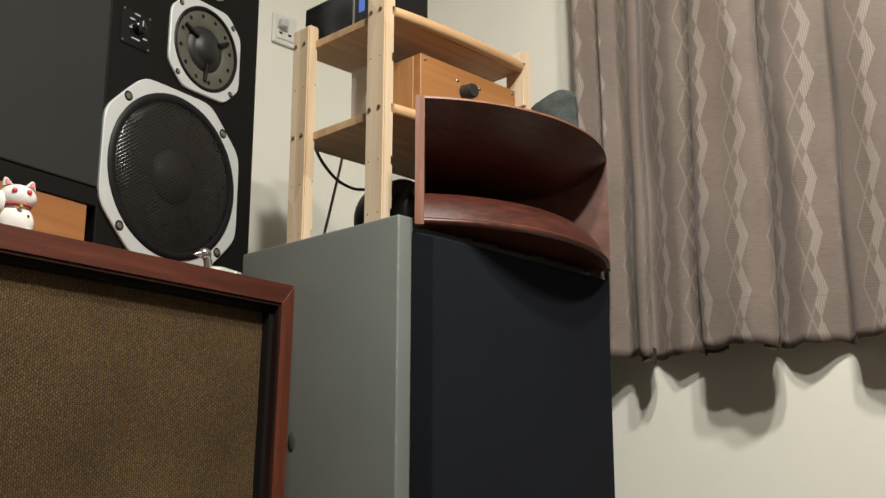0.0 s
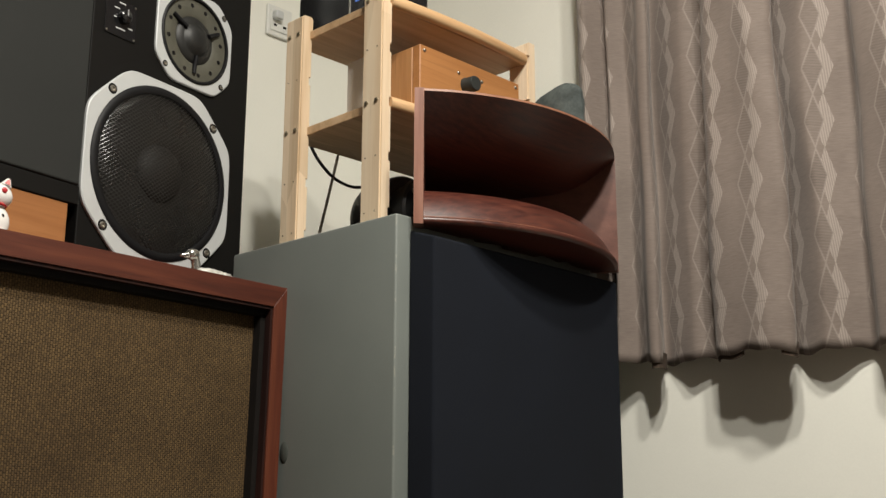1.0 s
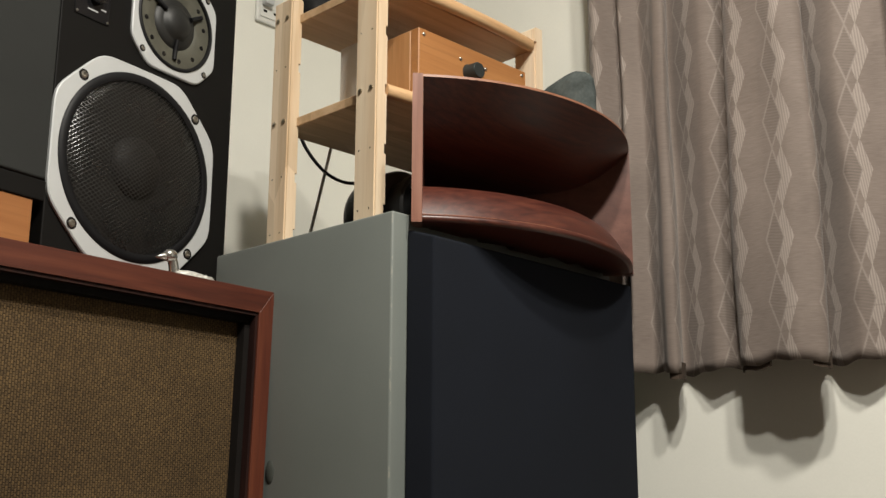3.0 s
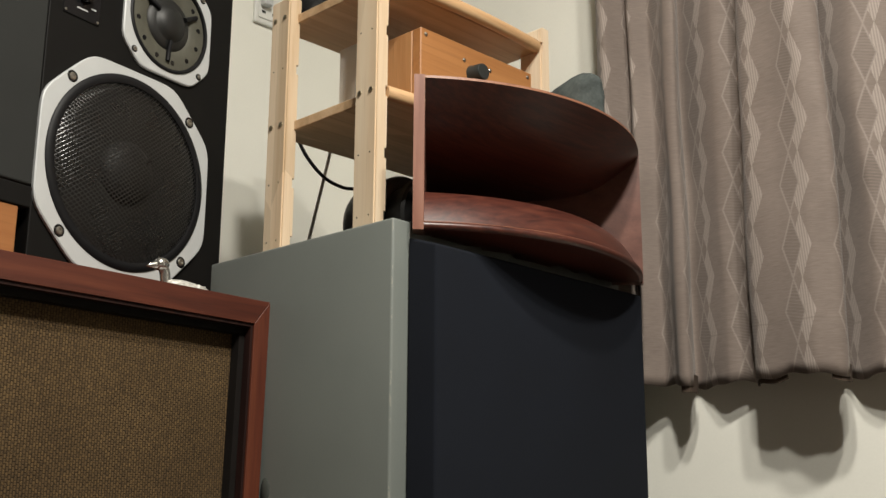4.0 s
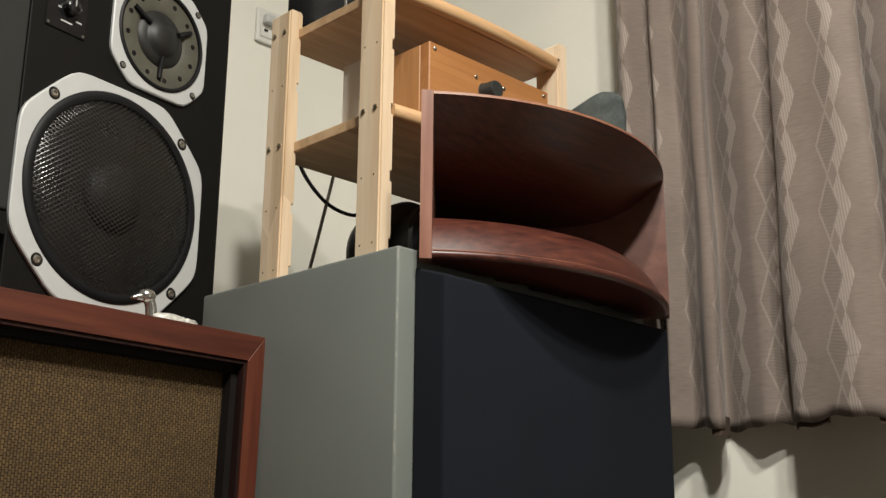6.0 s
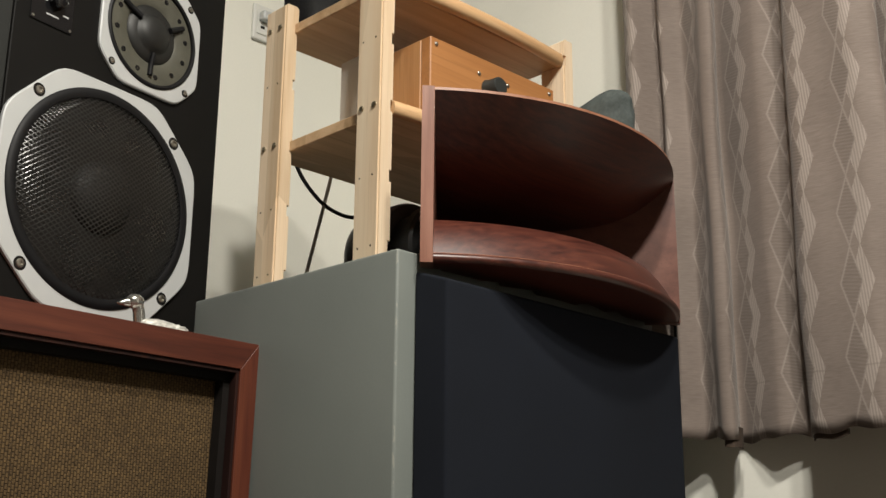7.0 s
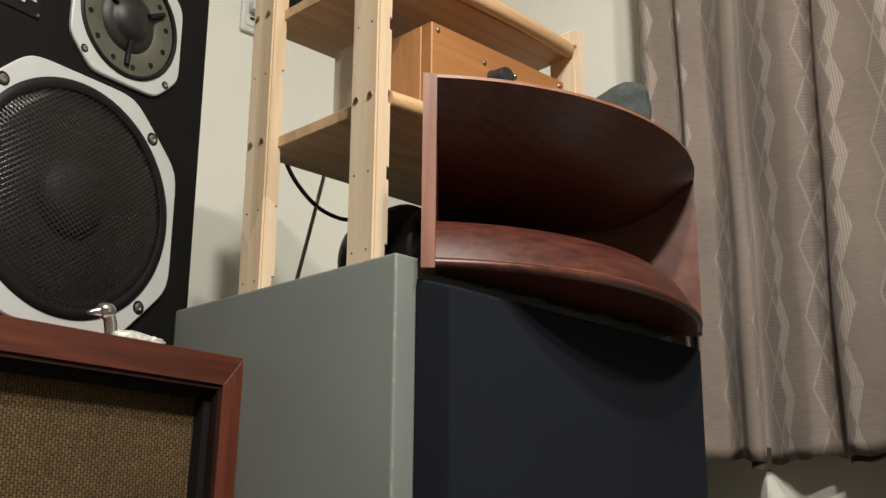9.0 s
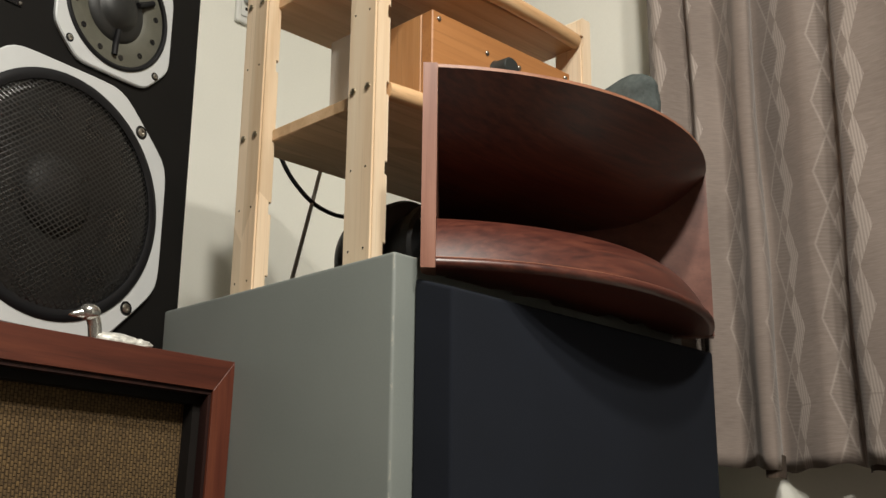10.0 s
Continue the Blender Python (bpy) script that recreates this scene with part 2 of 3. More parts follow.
def curtain_material():
    """Taupe jacquard: chains of standing diamonds with a hatched satin edge, set in columns."""
    n = Nodes("taupe_jacquard")
    uv = n.tree.nodes.new("ShaderNodeUVMap")
    uv.uv_map = "cloth"
    sep = n.tree.nodes.new("ShaderNodeSeparateXYZ")
    n.link(uv.outputs[0], sep.inputs[0])
    u, v = sep.outputs["X"], sep.outputs["Y"]
    pu, pv, half_u, half_v = 0.082, 0.1, 0.018, 0.052
    col_no = n.math("FLOOR", n.math("DIVIDE", u, pu))
    du = n.math("MULTIPLY", n.math("SUBTRACT", n.math("FRACT", n.math("DIVIDE", u, pu)), 0.5), pu)
    sway = n.math("MULTIPLY", n.math("SINE", n.math("MULTIPLY", v, 9.0)), 0.004)
    du = n.math("ADD", du, sway)
    shift = n.math("ADD", 0.055, n.math("MULTIPLY", n.math("FRACT", n.math("MULTIPLY", col_no, 0.37)), 0.012))
    dv = n.math("MULTIPLY", n.math("SUBTRACT", n.math("FRACT", n.math("DIVIDE", n.math("ADD", v, shift), pv)), 0.5), pv)

    def diamond(shift_u):
        a = n.math("DIVIDE", n.math("ABSOLUTE", n.math("SUBTRACT", du, shift_u)), half_u)
        b = n.math("DIVIDE", n.math("ABSOLUTE", dv), half_v)
        return n.math("ADD", a, b)

    d0, d1 = diamond(0.0), diamond(0.016)
    line = n.math("SUBTRACT", 1.0, n.math("MULTIPLY", n.math("ABSOLUTE", n.math("SUBTRACT", d0, 0.93)), 6.5), True)
    inside = n.math("LESS_THAN", d0, 0.9)
    band = n.math("MULTIPLY", n.math("LESS_THAN", d1, 1.0), n.math("GREATER_THAN", d0, 0.98))
    stroke = n.math("ADD", 0.5, n.math("MULTIPLY", n.math("SINE", n.math("MULTIPLY", n.math("ADD", u, n.math("MULTIPLY", v, 0.10)), 1500.0)), 0.5))
    rib = n.math("ADD", 0.5, n.math("MULTIPLY", n.math("SINE", n.math("MULTIPLY", n.math("ADD", v, n.math("MULTIPLY", u, 0.18)), 1250.0)), 0.5))
    obj = n.coords((1, 1, 1))
    wear = n.noise(obj, 9.0, 3.0)
    thread = n.noise(n.coords((60, 60, 700)), 1.0, 2.0)
    base = n.ramp(n.math("ADD", n.math("MULTIPLY", wear, 0.45), n.math("MULTIPLY", thread, 0.55)), [(0.35, (0.165, 0.131, 0.112)), (0.65, (0.225, 0.182, 0.157))])
    satin = (0.40, 0.345, 0.308)
    col = n.mix(n.math("MULTIPLY", line, 0.42), base, satin)
    col = n.mix(n.math("MULTIPLY", band, n.math("ADD", 0.26, n.math("MULTIPLY", stroke, 0.46))), col, satin)
    col = n.mix(n.math("MULTIPLY", inside, n.math("MULTIPLY", rib, n.math("MULTIPLY", n.noise(obj, 7.0, 2.0), 0.6))), col, (0.09, 0.074, 0.064))
    seam = n.math("MULTIPLY", n.math("LESS_THAN", n.math("ABSOLUTE", n.math("SUBTRACT", v, 0.082)), 0.0012), 0.35)
    col = n.mix(seam, col, (0.16, 0.13, 0.11))
    height = n.math("ADD", n.math("MULTIPLY", thread, 0.4), n.math("MULTIPLY", n.math("ADD", line, n.math("MULTIPLY", band, stroke)), 0.6))
    n.bump(height, 0.25, 0.0007)
    n.bsdf.inputs["Sheen Weight"].default_value = 0.15
    return n.done(col, 0.75, 0.0, 0.3)


M["curtain"] = curtain_material()

# ---- building helpers ----


def thing(name, m, label, category, group="", kind=""):
    ob = new(name)
    ob.matrix_basis = m
    ob.empty_display_size = 0.05
    return tagged(ob, label, category, group, kind)


def part(name, bm, material, parent=None, label="", smooth=False, angle=40):
    bmesh.ops.recalc_face_normals(bm, faces=bm.faces)
    mesh = bpy.data.meshes.new(name)
    bm.to_mesh(mesh)
    bm.free()
    mesh.materials.append(M[material])
    if smooth:
        for f in mesh.polygons:
            f.use_smooth = True
        mesh.set_sharp_from_angle(angle=radians(angle))
    ob = new(name, mesh)
    ob.parent = parent
    if label:
        ob["label"] = label
    return ob


def box(lo, hi, bevel=0.0, segments=2, bm=None):
    bm = bm or bmesh.new()
    made = bmesh.ops.create_cube(bm, size=1.0)["verts"]
    for v in made:
        for i in range(3):
            v.co[i] = lo[i] + (v.co[i] + 0.5) * (hi[i] - lo[i])
    if bevel:
        edges = list({e for v in made for e in v.link_edges})
        bmesh.ops.bevel(bm, geom=edges, offset=bevel, segments=segments, affect="EDGES", profile=0.5)
    return bm


def lathe(profile, m, steps=48, bm=None):
    """Turned shape: (radius, height) pairs spun round z, then set in place by m."""
    bm = bm or bmesh.new()
    rings = []
    for r, h in profile:
        if r < 1e-6:
            rings.append([bm.verts.new(m @ Vector((0, 0, h)))])
        else:
            rings.append([bm.verts.new(m @ Vector((r * math.cos(a), r * math.sin(a), h))) for a in (2 * math.pi * i / steps for i in range(steps))])
    for a, b in zip(rings, rings[1:]):
        for i in range(steps):
            j = (i + 1) % steps
            if len(a) == 1 and len(b) == 1:
                continue
            if len(a) == 1:
                bm.faces.new((a[0], b[i], b[j]))
            elif len(b) == 1:
                bm.faces.new((a[i], a[j], b[0]))
            else:
                bm.faces.new((a[i], a[j], b[j], b[i]))
    return bm


def tube(points, radius, sides=10, bm=None):
    """A round cord through the points, smoothed."""
    bm = bm or bmesh.new()
    pts = [Vector(p) for p in points]
    fine = []
    for i in range(len(pts) - 1):
        p0, p1, p2, p3 = pts[max(i - 1, 0)], pts[i], pts[i + 1], pts[min(i + 2, len(pts) - 1)]
        for k in range(8):
            t = k / 8
            fine.append(0.5 * ((2 * p1) + (p2 - p0) * t + (2 * p0 - 5 * p1 + 4 * p2 - p3) * t * t + (3 * p1 - p0 - 3 * p2 + p3) * t ** 3))
    fine.append(pts[-1])
    rings = []
    for i, p in enumerate(fine):
        d = (fine[min(i + 1, len(fine) - 1)] - fine[max(i - 1, 0)]).normalized()
        side = d.orthogonal().normalized() if not rings else (last - d * last.dot(d)).normalized()
        last = side
        up = d.cross(side)
        rings.append([bm.verts.new(p + radius * (side * math.cos(a) + up * math.sin(a))) for a in (2 * math.pi * k / sides for k in range(sides))])
    for a, b in zip(rings, rings[1:]):
        for k in range(sides):
            bm.faces.new((a[k], a[(k + 1) % sides], b[(k + 1) % sides], b[k]))
    bm.faces.new(rings[0])
    bm.faces.new(rings[-1])
    return bm


def extrude_outline(outline, along, bevel=0.0):
    """A prism: a list of points, swept by the vector along."""
    bm = bmesh.new()
    a = [bm.verts.new(p) for p in outline]
    b = [bm.verts.new(Vector(p) + Vector(along)) for p in outline]
    n = len(a)
    bm.faces.new(a)
    bm.faces.new(b[::-1])
    for i in range(n):
        bm.faces.new((a[i], a[(i + 1) % n], b[(i + 1) % n], b[i]))
    if bevel:
        bmesh.ops.bevel(bm, geom=list(bm.edges), offset=bevel, segments=1, affect="EDGES")
    return bm


def blob(centre, size, bm=None, rough=0.0, seed=0.0, levels=3):
    """A rounded lump, turned uneven where rough is given."""
    bm = bm or bmesh.new()
    made = bmesh.ops.create_icosphere(bm, subdivisions=levels, radius=1.0)["verts"]
    for v in made:
        k = 1 + rough * noise.noise(v.co * 2.3 + Vector((seed, seed, seed)))
        v.co = Vector([centre[i] + v.co[i] * size[i] * k for i in range(3)])
    return bm


# turned parts that face along +x of their thing
FACE = Matrix.Rotation(radians(90), 4, "Y")


def facing(x, y, z):
    return Matrix.Translation((x, y, z)) @ FACE


# ---- the room ----
ROOM = dict(x0=-0.80, x1=3.1, y0=-2.9, y1=0.645, h=2.4)
x0, x1, y0, y1, h = ROOM.values()
T = 0.12
for name, lo, hi, mat, label in (
    ("floor", (x0 - T, y0 - T, -T), (x1 + T, y1 + T, 0), "floor", "dark timber board floor under the loudspeakers"),
    ("ceiling", (x0 - T, y0 - T, h), (x1 + T, y1 + T, h + T), "ceiling", "plain white painted ceiling of the listening room"),
    ("wall_west", (x0 - T, y0 - T, 0), (x0, y1 + T, h), "wall", "off-white painted wall behind the loudspeakers"),
    ("wall_north", (x0, y1, 0), (x1, y1 + T, h), "wall", "off-white painted wall below the short curtain"),
    ("wall_east", (x1, y0 - T, 0), (x1 + T, y1 + T, h), "unseen_wall", "unseen wall added to close the room, dark to cut bounce light"),
    ("wall_south", (x0, y0 - T, 0), (x1, y0, h), "unseen_wall", "unseen wall added to close the room, dark to cut bounce light"),
):
    tagged(part(name, box(lo, hi), mat), label, name.split("_")[0], kind="structure")

for spot in LAMPS:
    lamp = thing("ceiling_lamp", pose(spot[0], spot[1], h), "round white ceiling lamp with a glowing diffuser", "ceiling lamp", "ceiling lamps")
    part("lamp_base", lathe([(0, 0), (0.09, 0), (0.09, -0.02), (0.085, -0.03), (0, -0.03)], Matrix()), "plastic_white", lamp, smooth=True)
    part("diffuser", lathe([(0.08, -0.031), (0.08, -0.045), (0.07, -0.054), (0, -0.058)], Matrix()), "diffuser", lamp, smooth=True)

# ---- curtain on the north wall ----
HEM, TOP = 0.691, 2.06
# plan of the folds along the hem: (x, y) of the turns of the cloth, ridges towards the room
SECTION = [(-0.062, 0.566), (-0.040, 0.556), (-0.016, 0.600), (0.008, 0.574), (0.034, 0.600), (0.060, 0.590), (0.084, 0.568),
           (0.099, 0.572), (0.094, 0.597), (0.072, 0.629), (0.086, 0.634), (0.155, 0.606), (0.194, 0.618), (0.206, 0.606), (0.220, 0.570), (0.238, 0.557),
           (0.285, 0.553), (0.333, 0.546), (0.364, 0.558), (0.368, 0.578), (0.334, 0.628), (0.346, 0.633), (0.412, 0.597), (0.474, 0.632), (0.490, 0.622),
           (0.508, 0.590), (0.530, 0.580)]


def fold_path():
    """The hem's plan as a dense line of (x, y): the turns above, then regular folds out to the far end."""
    turns = [Vector(p) for p in SECTION]
    x, k = 0.575, 0
    while x < 1.22:
        turns += [Vector((x, 0.568 + 0.006 * math.sin(7 * k))), Vector((x + 0.045, 0.575)), Vector((x + 0.040, 0.622)), Vector((x + 0.060, 0.628)), Vector((x + 0.085, 0.596))]
        x, k = x + 0.125, k + 1
    line = []
    for i in range(len(turns) - 1):
        p0, p1, p2, p3 = turns[max(i - 1, 0)], turns[i], turns[i + 1], turns[min(i + 2, len(turns) - 1)]
        m1, m2 = 0.36 * (p2 - p0), 0.36 * (p3 - p1)
        n = max(4, int((p2 - p1).length / 0.0035))
        for k in range(n):
            t = k / n
            line.append((2 * t ** 3 - 3 * t * t + 1) * p1 + (t ** 3 - 2 * t * t + t) * m1 + (3 * t * t - 2 * t ** 3) * p2 + (t ** 3 - t * t) * m2)
    return line


FOLDS = fold_path()


def cloth_point(p, z):
    """A point of the folded line p, lifted z above the hem: the folds ease a little towards the rail and waver on the way."""
    ease = 1.0 - 0.14 * z
    sway = 0.0035 * math.sin(6.0 * z + 19 * p.x) + 0.002 * math.sin(15.0 * z + 41 * p.x)
    y = 0.590 + (p.y - 0.590) * ease + 0.0025 * math.sin(11.0 * z + 33 * p.x)
    droop = (0.003 * math.sin(47 * p.x) + 0.002 * math.sin(111 * p.x + 1)) * max(0.0, 1 - z / 0.12)
    return Vector((p.x + sway * min(1.0, z * 4) - 0.02 * z * max(0.0, 0.1 - p.x), min(y, 0.6395), HEM + z + droop - 0.03 * (p.x - 0.18) * max(0.0, 1 - z / 0.3)))


def make_curtain():
    at = Vector((0.5, 0.60, HEM))
    ob = thing("curtain", pose(*at), "short taupe jacquard curtain with diamond chains in loose folds", "curtain")
    bm = bmesh.new()
    zs = np.concatenate([np.linspace(0, 0.7, 40), np.linspace(0.75, TOP - HEM, 14)])
    lengths = [0.0]
    for p, q in zip(FOLDS, FOLDS[1:]):
        lengths.append(lengths[-1] + (q - p).length)
    # one column of diamonds runs down the sharp ridge of the widest fold
    ridge = min(range(len(FOLDS)), key=lambda k: (FOLDS[k] - Vector((0.226, 0.562))).length)
    uvs, grid = {}, []
    for p, length in zip(FOLDS, lengths):
        col = []
        for z in zs:
            v = bm.verts.new(cloth_point(p, z) - at)
            uvs[v] = (length - lengths[ridge] + 0.041 + 0.82, z)
            col.append(v)
        grid.append(col)
    layer = bm.loops.layers.uv.new("cloth")
    for a, b in zip(grid, grid[1:]):
        for k in range(len(zs) - 1):
            f = bm.faces.new((a[k], b[k], b[k + 1], a[k + 1]))
            for loop in f.loops:
                loop[layer].uv = uvs[loop.vert]
    cloth = part("cloth", bm, "curtain", ob, smooth=True, angle=180)
    thick = cloth.modifiers.new("thickness", "SOLIDIFY")
    thick.thickness, thick.offset = 0.0022, 0.0
    # the weighted hem turned up behind, hanging out below in short lengths
    for lo, hi, drop in ((0.082, 0.099, 0.010), (0.214, 0.282, 0.007), (0.350, 0.3685, 0.007)):
        run = [p for p in FOLDS if lo <= p.x <= hi and p.y < 0.60]
        hem = bmesh.new()
        rows = []
        for p in run:
            q = cloth_point(p, 0.0) - at
            rows.append([hem.verts.new((q.x, q.y + dy, q.z + dz)) for dy, dz in ((0.003, -drop), (0.008, -drop + 0.001), (0.009, 0.02), (0.003, 0.02))])
        for a, c in zip(rows, rows[1:]):
            for k in range(4):
                hem.faces.new((a[k], a[(k + 1) % 4], c[(k + 1) % 4], c[k]))
        hem.faces.new(rows[0])
        hem.faces.new(rows[-1][::-1])
        part("hem_lining", hem, "lining", ob, "dark brown hem lining")
    rail = thing("curtain_rail", pose(0.56, 0.585, TOP), "slim white curtain rail fixed to the wall", "curtain rail")
    part("rail", box((-0.70, -0.045, -0.012), (0.70, 0.02, 0.02), 0.004), "plastic_white", rail)
    for x in (-0.55, 0.0, 0.55):
        part("bracket", box((x - 0.012, 0.0195, -0.01), (x + 0.012, 0.0605, 0.018), 0.002), "plastic_white", rail)


M["lining"] = plain("brown_lining", (0.055, 0.036, 0.024), 0.9, vary=0.2)
make_curtain()

# ---- wall socket ----
sock = thing("wall_socket", pose(-0.80, 0.345, 1.578), "white double wall socket plate with a plug in it", "wall socket")
part("plate", box((0.0, -0.037, -0.04), (0.009, 0.037, 0.04), 0.004), "plastic_white", sock)
part("insert", box((0.0092, -0.028, -0.027), (0.0115, 0.028, 0.027), 0.001), "plastic_white", sock)
part("plug", box((0.0116, -0.026, -0.001), (0.03, -0.002, 0.020), 0.004), "silver", sock, "grey plug body")
for y in (-0.020, 0.008):
    part("slot", box((0.0116, y, -0.015), (0.0119, y + 0.010, -0.009)), "ink", sock, "dark socket slot")


# ---- grey monitor loudspeaker ----
def make_grey_cabinet():
    w, d, hh = 0.537, 0.43, 0.88
    ob = thing("floor_loudspeaker", pose(0, 0, 0, 0, 0, 0.95), "large grey floor loudspeaker with a navy cloth grille", "loudspeaker")
    body = box((-d, 0, 0.0), (0, w, hh), 0.004, 3)
    part("cabinet", body, "grey", ob, "grey painted cabinet with worn edges", smooth=True, angle=50)
    # cloth grille: a shallow block with its edges drawn in at the front
    g = bmesh.new()
    back = [(0.0015, 0.028, 0.05), (0.0015, 0.524, 0.05), (0.0015, 0.524, 0.856), (0.0015, 0.028, 0.856)]
    front = [(0.055, 0.029, 0.056), (0.055, 0.521, 0.056), (0.055, 0.521, 0.8385), (0.055, 0.029, 0.8385)]
    a, b = [g.verts.new(p) for p in back], [g.verts.new(p) for p in front]
    g.faces.new(a[::-1])
    g.faces.new(b)
    for i in range(4):
        g.faces.new((a[i], a[(i + 1) % 4], b[(i + 1) % 4], b[i]))
    bmesh.ops.bevel(g, geom=list(g.edges), offset=0.0045, segments=3, affect="EDGES", profile=0.6)
    part("grille", g, "navy", ob, "navy blue cloth grille stretched over a deep frame", smooth=True, angle=50)


make_grey_cabinet()

# a smudge-coloured rubber stop on the flank of the grey cabinet
knob = thing("rubber_bumper", pose(-0.262, -0.001, 0.515, 90, 0, 0.95), "small grey rubber bumper stuck to the cabinet flank", "bumper")
part("pad", lathe([(0, 0.010), (0.010, 0.009), (0.016, 0.005), (0.018, 0.0), (0.0, 0.0)], Matrix.Diagonal((0.7, 1.2, 0.6, 1)), 24), "bumper", knob, smooth=True)


# ---- wooden horn on the grey loudspeaker ----
def make_horn():
    cx, cy, z0, z1, R = -0.276, 0.293, 0.864, 1.0920, 0.399
    a0, a1 = -40.6, 37.4
    zm = 0.5 * (z0 + z1)
    ob = thing("horn_speaker", pose(cx, cy, 0.88), "reddish wooden radial horn with curved mouth on the grey loudspeaker", "horn speaker")
    base = zm - 0.88
    rho = [0.095 + (0.318 - 0.095) * i / 12 for i in range(12)] + [0.318 + (R - 0.318) * i / 22 for i in range(23)]
    lip = 0.5 * (z1 - z0)

    NOSE = 0.0062
    low_rho = [r if r < 0.324 else 0.324 + (r - 0.324) * (R - NOSE - 0.324) / (R - 0.324) for r in rho]

    def gap(r):
        """Half the height of the cavity at the radius r, above the middle."""
        t = max(0.0, (r - 0.265) / (R - 0.265))
        return 0.017 + 0.032 * (r / R) ** 1.5 + (lip - 0.0042 - 0.049) * t ** 2.1

    def rim(r):
        """The same below the middle, where the flare ends in a thicker rounded lip."""
        t = max(0.0, (r - 0.324) / (R - NOSE - 0.324))
        return 0.017 + 0.032 * (r / R) ** 1.5 + (lip - 2 * NOSE - 0.049) * t ** 2.6

    def shell(r):
        """The same for the outside of the bent plates."""
        return gap(min(R, r + 0.005)) + 0.0065 if r < R - 0.004 else lip

    def floor_of(x):
        """Underside of the horn: it hangs lower where it stands out in front of the cabinet."""
        return -lip if cx + x > 0.0012 else 0.8812 - zm

    steps = 44
    lean = radians(4.6)

    def span(k, r):
        """The angle of step k at the radius r: the side walls run a little steeper than the radii."""
        turn = math.degrees(math.asin(min(1.0, R * math.sin(lean) / r)) - lean)
        return radians((a0 + turn) + ((a1 - turn) - (a0 + turn)) * k / steps)

    for sign, name, label in ((1, "upper_plate", "bent flared upper horn plate"), (-1, "lower_plate", "bent flared lower horn plate")):
        bm = bmesh.new()
        inner, outer = [], []
        for k in range(steps + 1):
            inner.append([bm.verts.new((r * math.cos(span(k, r)), r * math.sin(span(k, r)), base + (gap(r) if sign > 0 else -rim(r)))) for r in (rho if sign > 0 else low_rho)])
            ring = []
            if sign > 0:
                under = [(r, shell(r)) for r in [R - 0.0012] + rho[-3::-1]]
            else:
                nose = [radians(66 - 26 * q) for q in range(7)]
                under = [(R - NOSE + NOSE * math.cos(q), NOSE - lip + NOSE * math.sin(q)) for q in nose]
                under += [(r, None) for r in rho[-3::-1] if r < R - 0.007]
            for r, z in under:
                x, y = r * math.cos(span(k, r)), r * math.sin(span(k, r))
                ring.append(bm.verts.new((x, y, base + (floor_of(x) if z is None else z))))
            outer.append(ring)
        for k in range(steps):
            a, b = inner[k], inner[k + 1]
            for i in range(len(rho) - 1):
                bm.faces.new((a[i], a[i + 1], b[i + 1], b[i]))
            oa, ob2 = outer[k], outer[k + 1]
            bm.faces.new((a[-1], oa[0], ob2[0], b[-1])).material_index = 1
            for i in range(len(oa) - 1):
                bm.faces.new((oa[i], oa[i + 1], ob2[i + 1], ob2[i]))
            bm.faces.new((oa[-1], a[0], b[0], ob2[-1]))
        for k in (0, steps):
            bm.faces.new(inner[k] + outer[k])
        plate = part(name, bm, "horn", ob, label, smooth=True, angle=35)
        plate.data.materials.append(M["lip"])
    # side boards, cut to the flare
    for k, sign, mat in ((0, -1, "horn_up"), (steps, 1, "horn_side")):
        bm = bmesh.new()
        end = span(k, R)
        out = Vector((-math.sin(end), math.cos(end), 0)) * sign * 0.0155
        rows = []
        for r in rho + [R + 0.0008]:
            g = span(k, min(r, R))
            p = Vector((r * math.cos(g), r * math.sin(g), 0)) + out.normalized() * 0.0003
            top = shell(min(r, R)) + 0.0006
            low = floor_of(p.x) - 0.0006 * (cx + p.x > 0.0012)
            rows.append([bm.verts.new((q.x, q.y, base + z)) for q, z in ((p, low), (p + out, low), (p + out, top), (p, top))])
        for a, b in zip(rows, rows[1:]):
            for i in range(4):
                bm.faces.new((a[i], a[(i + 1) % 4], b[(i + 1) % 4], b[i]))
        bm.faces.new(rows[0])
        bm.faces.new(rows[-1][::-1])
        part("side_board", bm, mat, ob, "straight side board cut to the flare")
    part("throat_plate", box((0.082, -0.06, base - 0.045), (0.092, 0.06, base + 0.045)), "black", ob, "black plate closing the throat")
    # compression driver bolted to the throat
    drv = part("driver", lathe([(0, 0), (0.045, 0), (0.045, 0.02), (0.068, 0.022), (0.072, 0.027), (0.072, 0.042), (0.064, 0.046), (0.064, 0.075), (0.083, 0.080), (0.087, 0.088), (0.087, 0.150), (0.080, 0.166), (0.04, 0.174), (0, 0.174)],
                               Matrix.Translation((0.0815, 0.0, base)) @ Matrix.Rotation(radians(-90), 4, "Y"), 56), "black_metal", ob, "black cast compression driver", smooth=True, angle=35)
    for k in range(6):
        a = math.pi / 3 * k + 0.4
        part("bolt", lathe([(0, 0.006), (0.005, 0.005), (0.006, 0), (0, 0)], Matrix.Translation((0.0592, 0.058 * math.cos(a), base + 0.058 * math.sin(a))) @ FACE, 12), "steel", drv, smooth=True)
    part("foot", box((-0.075, -0.05, 0.0), (-0.005, 0.05, 0.016), 0.003), "black", ob, "black wooden rest under the driver")


make_horn()


